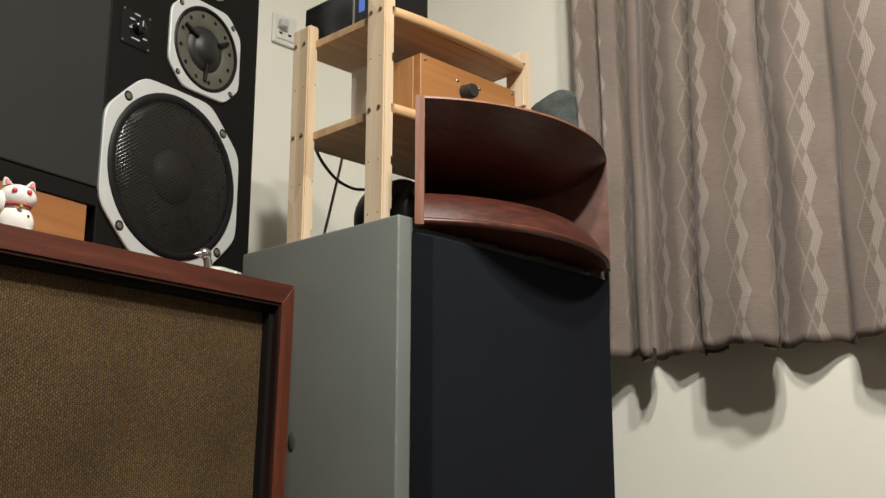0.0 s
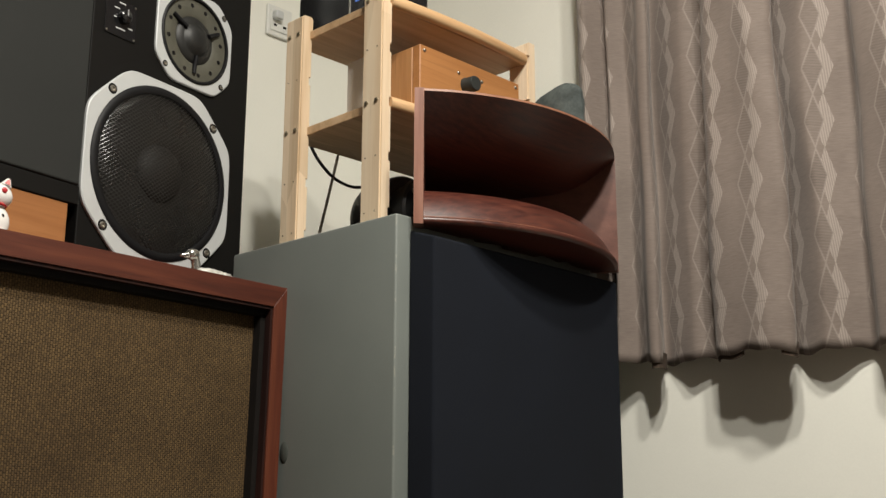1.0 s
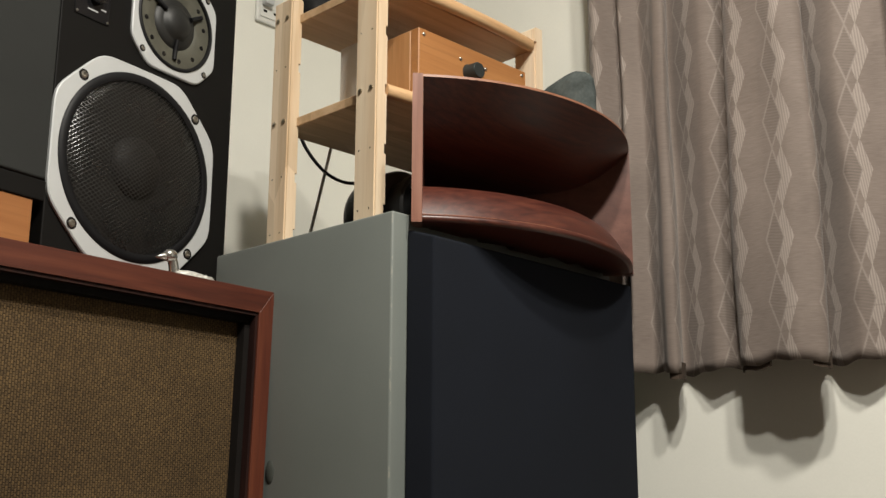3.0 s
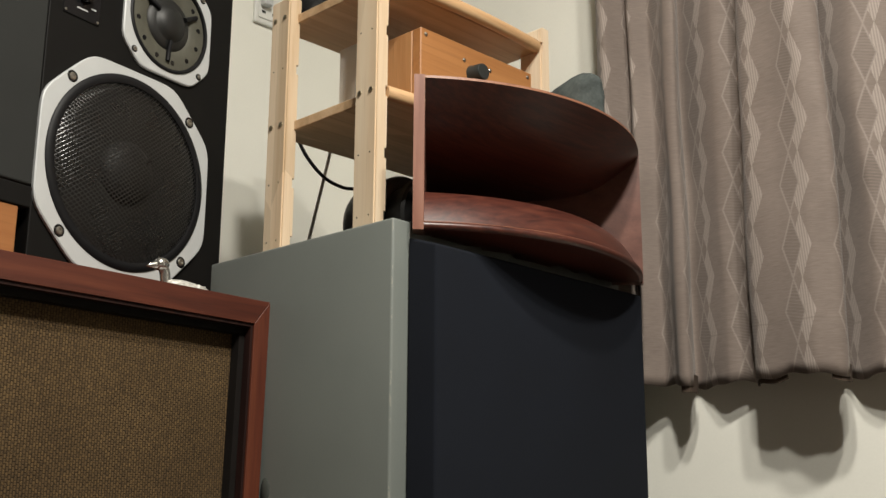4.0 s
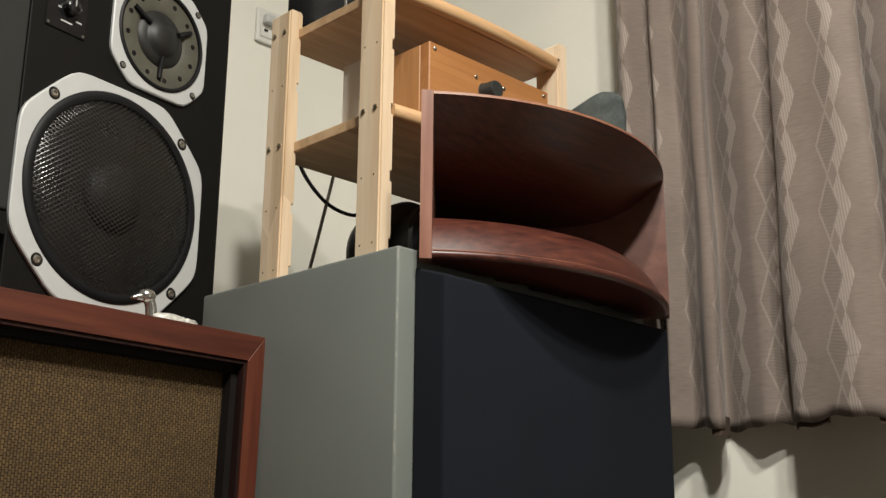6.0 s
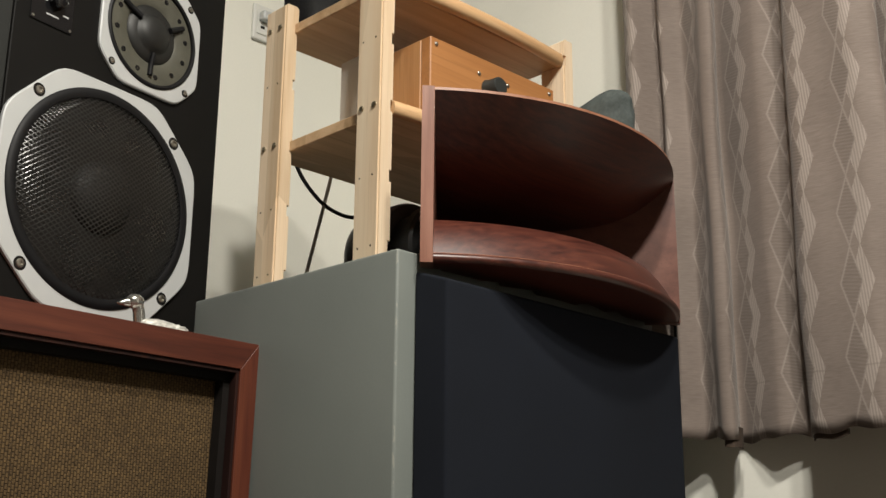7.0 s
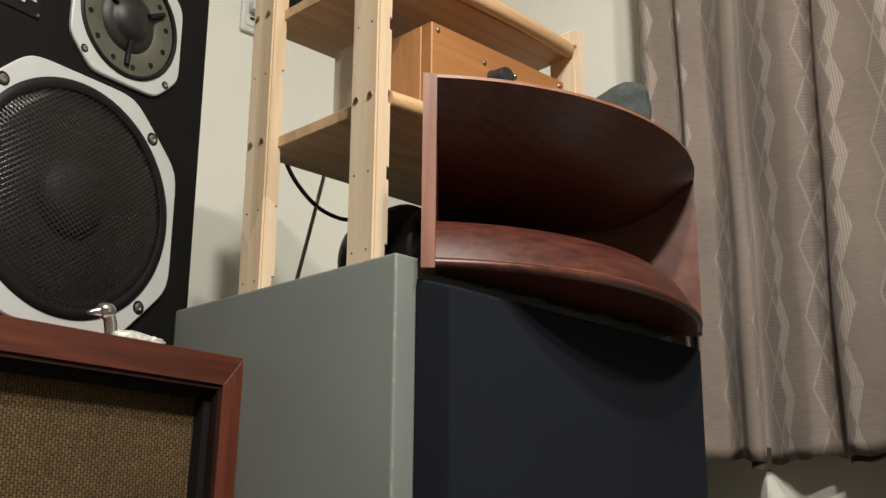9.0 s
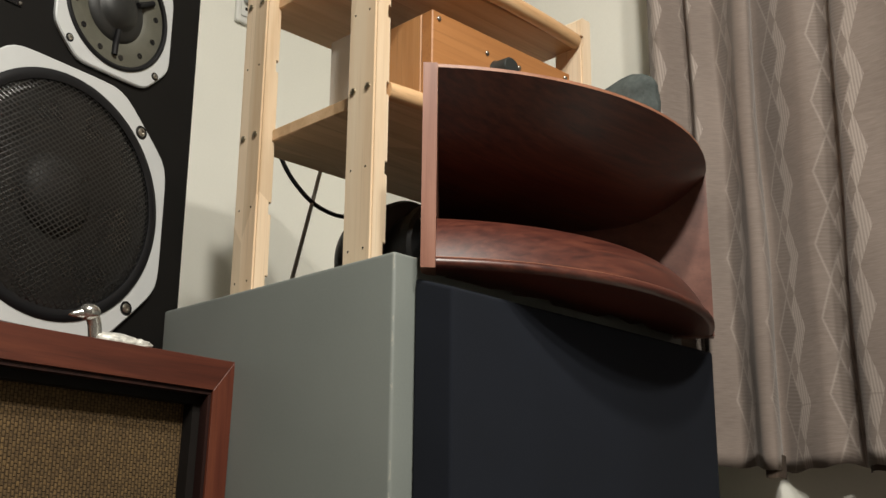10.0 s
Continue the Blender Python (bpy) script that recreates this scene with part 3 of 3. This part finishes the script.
# ---- pine rack standing on the grey loudspeaker ----
def make_rack():
    bx, by, bz = -0.23, 0.256, 0.88
    ob = thing("pine_rack", pose(bx, by, bz), "small two-shelf pine rack with notched posts on the grey loudspeaker", "shelf rack")
    W = 0.2085
    height = 0.461
    levels = (0.033, 0.131, 0.231, 0.331, 0.424)
    shelf_z = (0.2315, 0.424)
    posts = {}
    for side in (-1, 1):
        for fx, name in ((0.087, "front"), (-0.137, "rear")):
            outer, inner = side * W, side * (W - 0.0245)
            cut = side * (W - 0.0185)
            pts = [(outer, 0.0), (outer, height - 0.004), (outer - side * 0.004, height), (inner + side * 0.004, height), (inner, height - 0.004)]
            for z in reversed(levels):
                pts += [(inner, z + 0.0085), (cut, z + 0.0085), (cut, z - 0.0085), (inner, z - 0.0085)]
            pts.append((inner, 0.0))
            bm = extrude_outline([(fx, y, z) for y, z in pts], (0.050, 0, 0))
            long_edges = [e for e in bm.edges if abs(e.verts[0].co.z - e.verts[1].co.z) > 0.05]
            bmesh.ops.bevel(bm, geom=long_edges, offset=0.0025, segments=2, affect="EDGES")
            post = part("post", bm, "pine_up", ob, "notched pine post")
            posts[side, fx] = post
            for z in levels:
                for dx in (0.0115, 0.0375):
                    m = Matrix.Translation((fx + dx, outer, z)) @ Matrix.Rotation(radians(90 if side < 0 else -90), 4, "X")
                    if z in (levels[2], levels[4]):
                        part("screw", lathe([(0, 0.0026), (0.0022, 0.0025), (0.0042, 0.0015), (0.0046, 0.0), (0, 0)], m, 16), "bronze", post, "domed steel screw", smooth=True)
                    else:
                        part("pilot_hole", lathe([(0, 0.0003), (0.0013, 0.0003), (0.0014, 0.0), (0, 0)], m, 8), "ink", post, "small dark pilot hole")
    for z in shelf_z:
        bm = box((-0.135, -(W - 0.0188), z - 0.0085), (0.128, W - 0.0188, z + 0.0085), 0.0015, 1)
        part("shelf", bm, "pine", ob, "glued pine board shelf")
        # rounded nosing along the front, between the posts
        bm = bmesh.new()
        rings = []
        n = 24
        for i in range(n + 1):
            y = -(W - 0.026) + 2 * (W - 0.026) * i / n
            bow = 0.010 * (1 - (2 * i / n - 1) ** 2)
            rings.append([bm.verts.new((0.1285 + bow + 0.0095 * math.cos(a), y, z + 0.0005 + 0.0120 * math.sin(a))) for a in (2 * math.pi * k / 14 for k in range(14))])
        for a, b in zip(rings, rings[1:]):
            for k in range(14):
                bm.faces.new((a[k], a[(k + 1) % 14], b[(k + 1) % 14], b[k]))
        bm.faces.new(rings[0])
        bm.faces.new(rings[-1][::-1])
        part("nosing", bm, "pine_dowel", ob, "rounded pine nosing rail", smooth=True, angle=50)


make_rack()
SHELF_LOW, SHELF_TOP = 0.88 + 0.2315 + 0.0086, 0.88 + 0.424 + 0.0086


def make_wood_box():
    ob = thing("volume_control_box", pose(-0.092, 0.275, SHELF_LOW), "orange wooden control box with a black knob, on the pine shelf", "control box")
    hh = 0.121
    part("case", box((-0.115, -0.136, 0.0), (-0.0202, 0.136, hh), 0.0015, 1), "cherry_up", ob, "orange wood case")
    front = part("front_panel", box((-0.020, -0.136, 0.0), (0.0, 0.136, hh), 0.0015, 1), "cherry", ob, "plain orange wood front panel")
    part("knob", lathe([(0, 0.024), (0.013, 0.024), (0.0145, 0.022), (0.0152, 0.004), (0.017, 0.0), (0, 0)], facing(0.0002, -0.014, 0.0735), 32), "knobgrey", front, "black control knob", smooth=True)
    for y, z in ((-0.036, 0.094), (0.027, 0.094), (-0.125, 0.111), (0.125, 0.111), (-0.125, 0.012), (0.125, 0.012)):
        part("screw", lathe([(0, 0.0022), (0.002, 0.002), (0.0034, 0.0008), (0.0036, 0), (0, 0)], facing(0.0002, y, z), 14), "steel", front, "small steel screw", smooth=True)


make_wood_box()

card = thing("white_box", pose(-0.245, 0.24, SHELF_LOW), "plain white card box on the pine shelf", "box")
part("carton", box((-0.03, -0.115, 0.0), (0.036, 0.11, 0.130), 0.001, 1), "white_card", card)
part("flap", box((-0.029, -0.114, 0.1302), (0.035, 0.0, 0.1312)), "white_card", card, "folded card flap")


def make_device():
    ob = thing("audio_device", pose(-0.245, 0.128, SHELF_TOP), "black audio device with small blue display on the pine rack", "audio device")
    part("case", box((-0.14, -0.038, 0.006), (0.138, 0.045, 0.096), 0.003), "black_gloss", ob)
    part("trim", box((0.012, -0.0395, 0.010), (0.015, -0.0378, 0.092)), "steel", ob, "thin metal trim strip")
    part("display", box((0.030, -0.0392, 0.034), (0.046, -0.0378, 0.060)), "screen", ob, "glowing blue display window")
    for x in (-0.12, 0.12):
        for y in (-0.028, 0.034):
            part("foot", lathe([(0, 0), (0.008, 0), (0.008, 0.0065), (0, 0.0065)], Matrix.Translation((x, y, 0)), 16), "rubber", ob)


make_device()

cable = thing("power_cable", pose(-0.42, 0.2, 0.88), "thick black power cable hanging behind the pine rack", "cable")
part("cord", tube([(-0.02, -0.075, 0.40), (-0.01, -0.06, 0.31), (0, -0.046, 0.256), (0, -0.022, 0.224), (0, 0.0174, 0.197), (0, 0.0636, 0.188), (0.01, 0.11, 0.190), (0.02, 0.17, 0.16), (0.02, 0.22, 0.004)], 0.0033), "rubber", cable, smooth=True)
wire = thing("antenna_rod", pose(-0.42, 0.2, 0.88), "thin grey rod leaning behind the pine rack", "rod")
part("rod", tube([(0.0, -0.034, 0.002), (0.0, -0.012, 0.084), (0, 0.0151, 0.192), (0, 0.0285, 0.247), (0.0, 0.045, 0.315)], 0.003, 8), "cord", wire, smooth=True)


def make_felt():
    ob = thing("felt_roll", pose(-0.080, 0.512, 0.8802), "grey felt blanket rolled up on end on the grey loudspeaker", "felt roll")
    bm = bmesh.new()
    rings = []
    for k in range(60):
        z = 0.383 * k / 59
        r = 0.034 * (1.0 if z < 0.355 else math.sqrt(max(0.20, 1 - ((z - 0.355) / 0.031) ** 2)))
        ring = []
        for i in range(40):
            a = 2 * math.pi * i / 40
            q = 1 + 0.10 * noise.noise((math.cos(a) * 1.5, math.sin(a) * 1.5, z * 9)) + 0.05 * noise.noise((math.cos(a) * 5, math.sin(a) * 5, z * 30))
            tilt = (0.008 * math.cos(a) - 0.010) * max(0.0, (z - 0.25)) / 0.13
            ring.append(bm.verts.new((1.95 * r * q * math.cos(a), 0.72 * r * q * math.sin(a), z + tilt)))
        rings.append(ring)
    for a, b in zip(rings, rings[1:]):
        for i in range(40):
            bm.faces.new((a[i], a[(i + 1) % 40], b[(i + 1) % 40], b[i]))
    bm.faces.new(rings[0])
    bm.faces.new(rings[-1][::-1])
    part("roll", bm, "felt", ob, smooth=True, angle=180)


make_felt()


# ---- vintage walnut loudspeaker ----
def make_walnut():
    ob = thing("walnut_loudspeaker", pose(-0.268, -0.0035, 0.0, 0, 0, 4.44), "vintage walnut floor loudspeaker with a tan woven grille cloth", "loudspeaker")
    w, d, hh, t, u = 1.02, 0.42, 0.795, 0.0365, 0.029
    part("top_board", extrude_outline([(0, 0, hh), (0, -w, hh), (0, -w + t, hh - t), (0, -u, hh - t)], (-d, 0, 0), 0.0006), "walnut", ob, "red-brown walnut top board, mitred at the corner")
    part("side_board", extrude_outline([(0, 0, hh), (0, -u, hh - t), (0, -u - 0.016, t), (0, -0.018, 0)], (-d, 0, 0), 0.0006), "walnut_up", ob, "red-brown walnut side board")
    part("side_board", extrude_outline([(0, -w, hh), (0, -w, 0), (0, -w + t, t), (0, -w + t, hh - t)], (-d, 0, 0), 0.0006), "walnut_up", ob, "red-brown walnut side board")
    part("bottom_board", extrude_outline([(0, -0.018, 0), (0, -u - 0.016, t), (0, -w + t, t), (0, -w, 0)], (-d, 0, 0), 0.0006), "walnut", ob)
    # stepped dark liner round the recessed cloth
    i = 0.0005
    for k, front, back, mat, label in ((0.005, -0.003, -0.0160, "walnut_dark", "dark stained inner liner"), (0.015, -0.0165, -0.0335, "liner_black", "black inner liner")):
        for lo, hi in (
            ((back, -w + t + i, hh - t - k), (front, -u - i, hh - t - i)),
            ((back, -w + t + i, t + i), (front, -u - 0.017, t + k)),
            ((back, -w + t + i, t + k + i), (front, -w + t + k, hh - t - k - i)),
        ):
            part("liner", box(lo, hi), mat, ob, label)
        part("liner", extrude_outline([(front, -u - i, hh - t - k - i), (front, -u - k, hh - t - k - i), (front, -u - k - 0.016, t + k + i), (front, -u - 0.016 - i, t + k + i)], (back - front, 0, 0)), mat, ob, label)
    part("grille_cloth", box((-0.038, -w + t + 0.0003, t + 0.0003), (-0.0340, -u - 0.0003, hh - t - 0.0003)), "weave", ob, "tan and brown basket-weave grille cloth")
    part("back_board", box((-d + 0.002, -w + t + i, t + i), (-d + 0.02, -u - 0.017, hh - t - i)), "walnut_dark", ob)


make_walnut()


# ---- black three-way monitor on the walnut loudspeaker ----
def reach(a, half, diag, soft):
    """Outline of a square frame with cut corners: the radius at the angle a."""
    c, s = abs(math.cos(a)), abs(math.sin(a))
    e = soft
    return ((c / half) ** e + (s / half) ** e + ((c + s) / (diag * math.sqrt(2))) ** e) ** (-1 / e)


def driver_frame(half, diag, hole, depth, cy, cz, lift=0.0008):
    bm = bmesh.new()
    n = 96
    rings = [[], [], [], [], []]
    for i in range(n):
        a = 2 * math.pi * i / n
        r = reach(a, half, diag, 26)
        for ring, (q, x) in zip(rings, ((r, lift), (r, depth - 0.0015), (r - 0.0018, depth), (hole, depth), (hole - 0.001, lift))):
            ring.append(bm.verts.new((x, cy + q * math.cos(a), cz + q * math.sin(a))))
    for a, b in zip(rings, rings[1:] + rings[:1]):
        for i in range(n):
            bm.faces.new((a[i], a[(i + 1) % n], b[(i + 1) % n], b[i]))
    return bm


def frame_screws(parent, spread, x, cy, cz, r):
    for sy in (-1, 1):
        for sz in (-1, 1):
            m = facing(x, cy + sy * spread, cz + sz * spread)
            part("washer", lathe([(0, 0.0006), (r * 1.45, 0.0006), (r * 1.55, 0), (0, 0)], m, 20), "ink", parent, "dark recessed washer")
            bm = lathe([(0.0, 0.0008), (r * 0.42, 0.0008), (r * 0.46, 0.0024), (r * 0.85, 0.0021), (r, 0.0008), (0, 0.0007)], m, 20)
            part("screw", bm, "steel", parent, "bright socket screw", smooth=True)


def make_monitor():
    base = 0.814
    ob = thing("monitor_loudspeaker", pose(-0.45, -0.1582, 0.7952, 0, 0, 11.59) @ Matrix.Scale(1.013, 4), "black three-way loudspeaker with silver driver frames on the walnut cabinet", "loudspeaker")
    d, hh = 0.29, 0.74
    part("cabinet", box((-d, -0.1695, 0), (0, 0.211, hh), 0.002, 2), "black", ob, "satin black wooden cabinet")
    # woofer
    cy, cz = -0.0030, 0.2066
    woofer = part("woofer_frame", driver_frame(0.1690, 0.1800, 0.1565, 0.007, cy, cz), "silver", ob, "silver cast woofer frame with cut corners", smooth=True, angle=35)
    frame_screws(woofer, 0.1195, 0.007, cy, cz, 0.0062)
    part("cone", lathe([(0.1565, 0.0012), (0.142, 0.0045), (0.133, 0.0012), (0.127, 0.001), (0.05, 0.0009), (0, 0.0008)], facing(0, cy, cz), 72), "cone", woofer, "black ribbed paper cone", smooth=True, angle=60)
    part("dust_cap", lathe([(0.052, 0.001), (0.050, 0.006), (0.040, 0.0145), (0.022, 0.0205), (0, 0.023)], facing(0.0002, cy, cz), 48), "cap", woofer, "domed black dust cap", smooth=True, angle=60)
    part("gasket", lathe([(0.1565, 0.002), (0.1565, 0.0078), (0.1545, 0.0100), (0.1475, 0.0118), (0.1420, 0.0100), (0.1405, 0.002)], facing(0, cy, cz), 96), "rubber", woofer, "black rubber gasket ring", smooth=True, angle=40)
    # bulged wire mesh: two sets of crossing flat wires
    mesh = bmesh.new()
    R, pitch, wide = 0.1415, 0.0058, 0.00075

    def bulge(p, q):
        return 0.0085 + 0.022 * max(0.0, 1 - (p * p + q * q) / (R * R)) ** 0.75

    turn = radians(38)
    for set_no in (0, 1):
        a = turn if set_no == 0 else math.pi - turn
        ca, sa = math.cos(a), math.sin(a)
        k = -int(R / pitch)
        while k * pitch < R:
            off = (k + 0.5) * pitch
            half = math.sqrt(max(0.0, R * R - off * off))
            if half > 0.01:
                prev = None
                n = 22
                for i in range(n + 1):
                    s = -half + 2 * half * i / n
                    row = []
                    for e, dx in ((-wide, 0.0), (0, 0.0002), (wide, 0.0)):
                        p, q = s * ca - (off + e) * sa, s * sa + (off + e) * ca
                        row.append(mesh.verts.new((bulge(p, q) + dx + 0.0003 * set_no, cy + p, cz + q)))
                    if prev:
                        mesh.faces.new((prev[0], prev[1], row[1], row[0]))
                        mesh.faces.new((prev[1], prev[2], row[2], row[1]))
                    prev = row
            k += 1
    part("mesh_guard", mesh, "wire", woofer, "bulged black wire mesh guard")
    # midrange
    my, mz = 0.0612, 0.4835
    mid = part("midrange_frame", driver_frame(0.0950, 0.1068, 0.0850, 0.006, my, mz), "silver", ob, "silver midrange frame with cut corners", smooth=True, angle=35)
    frame_screws(mid, 0.0705, 0.006, my, mz, 0.0038)
    part("gasket", lathe([(0.085, 0.001), (0.085, 0.0075), (0.0825, 0.0090), (0.079, 0.008), (0.078, 0.001)], facing(0, my, mz), 72), "rubber", mid, "black ring", smooth=True)
    plate = part("grille_plate", lathe([(0.079, 0.004), (0.066, 0.0045), (0.051, 0.0040), (0.046, 0.0015)], facing(0, my, mz), 72), "olive", mid, "olive grey perforated ring", smooth=True)
    for k in range(12):
        a = 2 * math.pi * (k + 0.35) / 12
        part("port", lathe([(0, 0.0007), (0.0040, 0.0006), (0.0044, 0), (0, 0)], facing(0.0043, my + 0.0665 * math.cos(a), mz + 0.0665 * math.sin(a)), 14), "ink", plate, "round dark port")
    part("dome", lathe([(0.046, 0.0016), (0.042, 0.006), (0.033, 0.0075), (0.030, 0.0085), (0.027, 0.013), (0.014, 0.0175), (0, 0.019)], facing(0, my, mz), 48), "dome", mid, "dark metal dome", smooth=True, angle=60)
    for k in range(3):
        a = radians(30 + 120 * k)
        d2 = Vector((0, math.cos(a), math.sin(a)))
        path = [(0.0110, 0.032), (0.0090, 0.042), (0.0070, 0.052), (0.0060, 0.066)]
        bm = tube([(x, my + r * d2.y, mz + r * d2.z) for x, r in path], 0.0042, 10)
        part("guard_arm", bm, "rubber", mid, "dark guard arm over the dome", smooth=True)
    # tweeter
    base -= 0.02
    ty, tz = 0.0612, 1.4525 - base
    tw = part("tweeter_frame", driver_frame(0.060, 0.0665, 0.046, 0.006, ty, tz), "silver", ob, "silver tweeter frame", smooth=True, angle=35)
    frame_screws(tw, 0.0425, 0.006, ty, tz, 0.003)
    part("dome", lathe([(0.046, 0.001), (0.044, 0.006), (0.03, 0.003), (0.018, 0.003), (0.014, 0.009), (0, 0.012)], facing(0, ty, tz), 40), "dome", tw, "dark metal dome", smooth=True)
    # level control
    panel = part("level_panel", box((0.0005, -0.146, 1.219 - base), (0.0022, -0.078, 1.288 - base), 0.0008, 1), "black_gloss", ob, "black level control panel")
    part("level_knob", lathe([(0, 0.013), (0.009, 0.013), (0.0115, 0.011), (0.0125, 0), (0, 0)], facing(0.0023, -0.108, 1.257 - base), 28), "black_gloss", panel, "black level knob", smooth=True)
    part("pointer", box((0.0153, -0.1088, 1.257 - base), (0.0158, -0.1072, 1.268 - base)), "silver", panel, "white pointer line")
    for y, z, l in ((-0.128, 1.269, 0.012), (-0.122, 1.233, 0.02), (-0.096, 1.240, 0.010), (-0.128, 1.252, 0.006), (-0.094, 1.262, 0.006), (-0.118, 1.281, 0.014)):
        part("scale_mark", box((0.0023, y, z - base), (0.0026, y + l, z + 0.0022 - base)), "silver", panel, "pale scale mark")
    for y in (-0.142, -0.082):
        for z in (1.223, 1.284):
            part("screw", lathe([(0, 0.0016), (0.002, 0.0012), (0.0024, 0), (0, 0)], facing(0.0023, y, z - base), 12), "steel", panel, smooth=True)


make_monitor()


# ---- grey-fronted loudspeaker on an orange plinth ----
def make_left_pair():
    # shared place: beside the black monitor, on the walnut top
    here = pose(-0.45, -0.1582, 0.7952, 0, 0, 11.59)
    plinth = thing("wooden_plinth", here @ pose(0.004, -0.1935, 0), "low orange wooden plinth box standing on the walnut loudspeaker", "plinth")
    part("board", box((-0.24, -0.40, 0.0), (0.0, 0.0, 0.1095), 0.0015, 1), "orange", plinth)
    sp = thing("grey_loudspeaker", here @ pose(0.010, -0.1755, 0.1097), "loudspeaker with dark grey cloth front on the orange plinth", "loudspeaker")
    part("cabinet", box((-0.26, -0.43, 0.0), (-0.012, 0.0, 0.62), 0.003), "black", sp, "black cabinet")
    part("bottom_rim", box((-0.0118, -0.43, 0.0), (-0.003, 0.0, 0.032), 0.002), "black", sp, "black lower rim")
    part("grille", box((-0.0118, -0.426, 0.0325), (0.0, -0.0035, 0.616), 0.004, 3), "greycloth", sp, "dark grey cloth grille")


make_left_pair()


# ---- small ornaments on the walnut loudspeaker ----
def make_cat():
    """A seated china cat with one raised paw."""
    bm = blob((0, 0, 0.027), (0.023, 0.027, 0.028))
    blob((0.003, 0, 0.064), (0.022, 0.0275, 0.020), bm)
    blob((0.015, 0.014, 0.008), (0.012, 0.011, 0.009), bm, levels=2)
    blob((0.015, -0.014, 0.008), (0.012, 0.011, 0.009), bm, levels=2)
    blob((0.010, -0.026, 0.054), (0.008, 0.008, 0.016), bm, levels=2)
    return bm


def place_cat(m, label):
    ob = thing("cat_figurine", m, label, "figurine", "china cats on the walnut loudspeaker")
    body = part("figure", make_cat(), "china", ob, smooth=True, angle=180)
    for s in (-1, 1):
        part("ear", lathe([(0, 0.013), (0.003, 0.011), (0.0085, 0.0), (0, 0)], Matrix.Translation((0.004, s * 0.0165, 0.080)) @ Matrix.Rotation(radians(-18 * s), 4, "X"), 16), "china", ob, smooth=True)
        part("ear_lining", lathe([(0, 0.009), (0.002, 0.007), (0.005, 0.0), (0, 0)], Matrix.Translation((0.0085, s * 0.0170, 0.081)) @ Matrix.Rotation(radians(-18 * s), 4, "X"), 12), "pink_paint", ob, "pink inner ear", smooth=True)
        part("eye", blob((0.0235, s * 0.0105, 0.069), (0.002, 0.0042, 0.0042), levels=2), "red_paint", ob, "painted eye", smooth=True)
    part("collar", lathe([(0.0195, -0.002), (0.0215, 0), (0.0195, 0.002)], Matrix.Translation((0.002, 0, 0.050)), 28), "red_paint", ob, "red collar", smooth=True)
    part("bell", blob((0.0235, 0, 0.046), (0.0042, 0.0042, 0.0042), levels=2), "gold", ob, "small gold bell", smooth=True)
    for y, z in ((0.012, 0.034), (-0.010, 0.026)):
        part("spot", blob((0.0185, y, z), (0.002, 0.003, 0.003), levels=2), "ink", ob, "black painted spot", smooth=True)
    return ob


place_cat(pose(-0.312, -0.513, 0.7952, 0, 0, -8) @ Matrix.Scale(1.05, 4), "white china cat figurine with a red collar and pink ears")
place_cat(pose(-0.312, -0.583, 0.7952, 0, 0, 18) @ Matrix.Scale(1.05, 4), "white china cat figurine with black spots, beside its twin")


def make_bird():
    ob = thing("bird_ornament", pose(-0.318, -0.138, 0.7952, 0, 0, 4), "pewter bird ornament with a raised head and a pearl shell body", "ornament")
    bm = tube([(0.0, -0.018, 0.004), (0.0, -0.020, 0.016), (0.0, -0.022, 0.028), (0.0, -0.026, 0.038)], 0.0078, 14)
    blob((0.0, -0.029, 0.040), (0.0105, 0.0125, 0.0100), bm, levels=3)
    lathe([(0, 0.018), (0.003, 0.012), (0.006, 0.0), (0, 0)], Matrix.Translation((0.0, -0.038, 0.0375)) @ Matrix.Rotation(radians(104), 4, "X"), 14, bm)
    part("neck_and_head", bm, "pewter", ob, "polished pewter neck and head", smooth=True, angle=80)
    part("body", blob((0.0, 0.006, 0.0105), (0.022, 0.034, 0.0105), rough=0.35, seed=3.0), "shell", ob, "mottled pearl shell body", smooth=True, angle=180)
    part("tail", blob((0.002, 0.036, 0.012), (0.013, 0.016, 0.0060), rough=0.45, seed=7.0), "shell", ob, smooth=True, angle=180)
    part("base", blob((0.004, -0.016, 0.0052), (0.016, 0.020, 0.0052), levels=3), "china", ob, "pale base", smooth=True, angle=180)


make_bird()
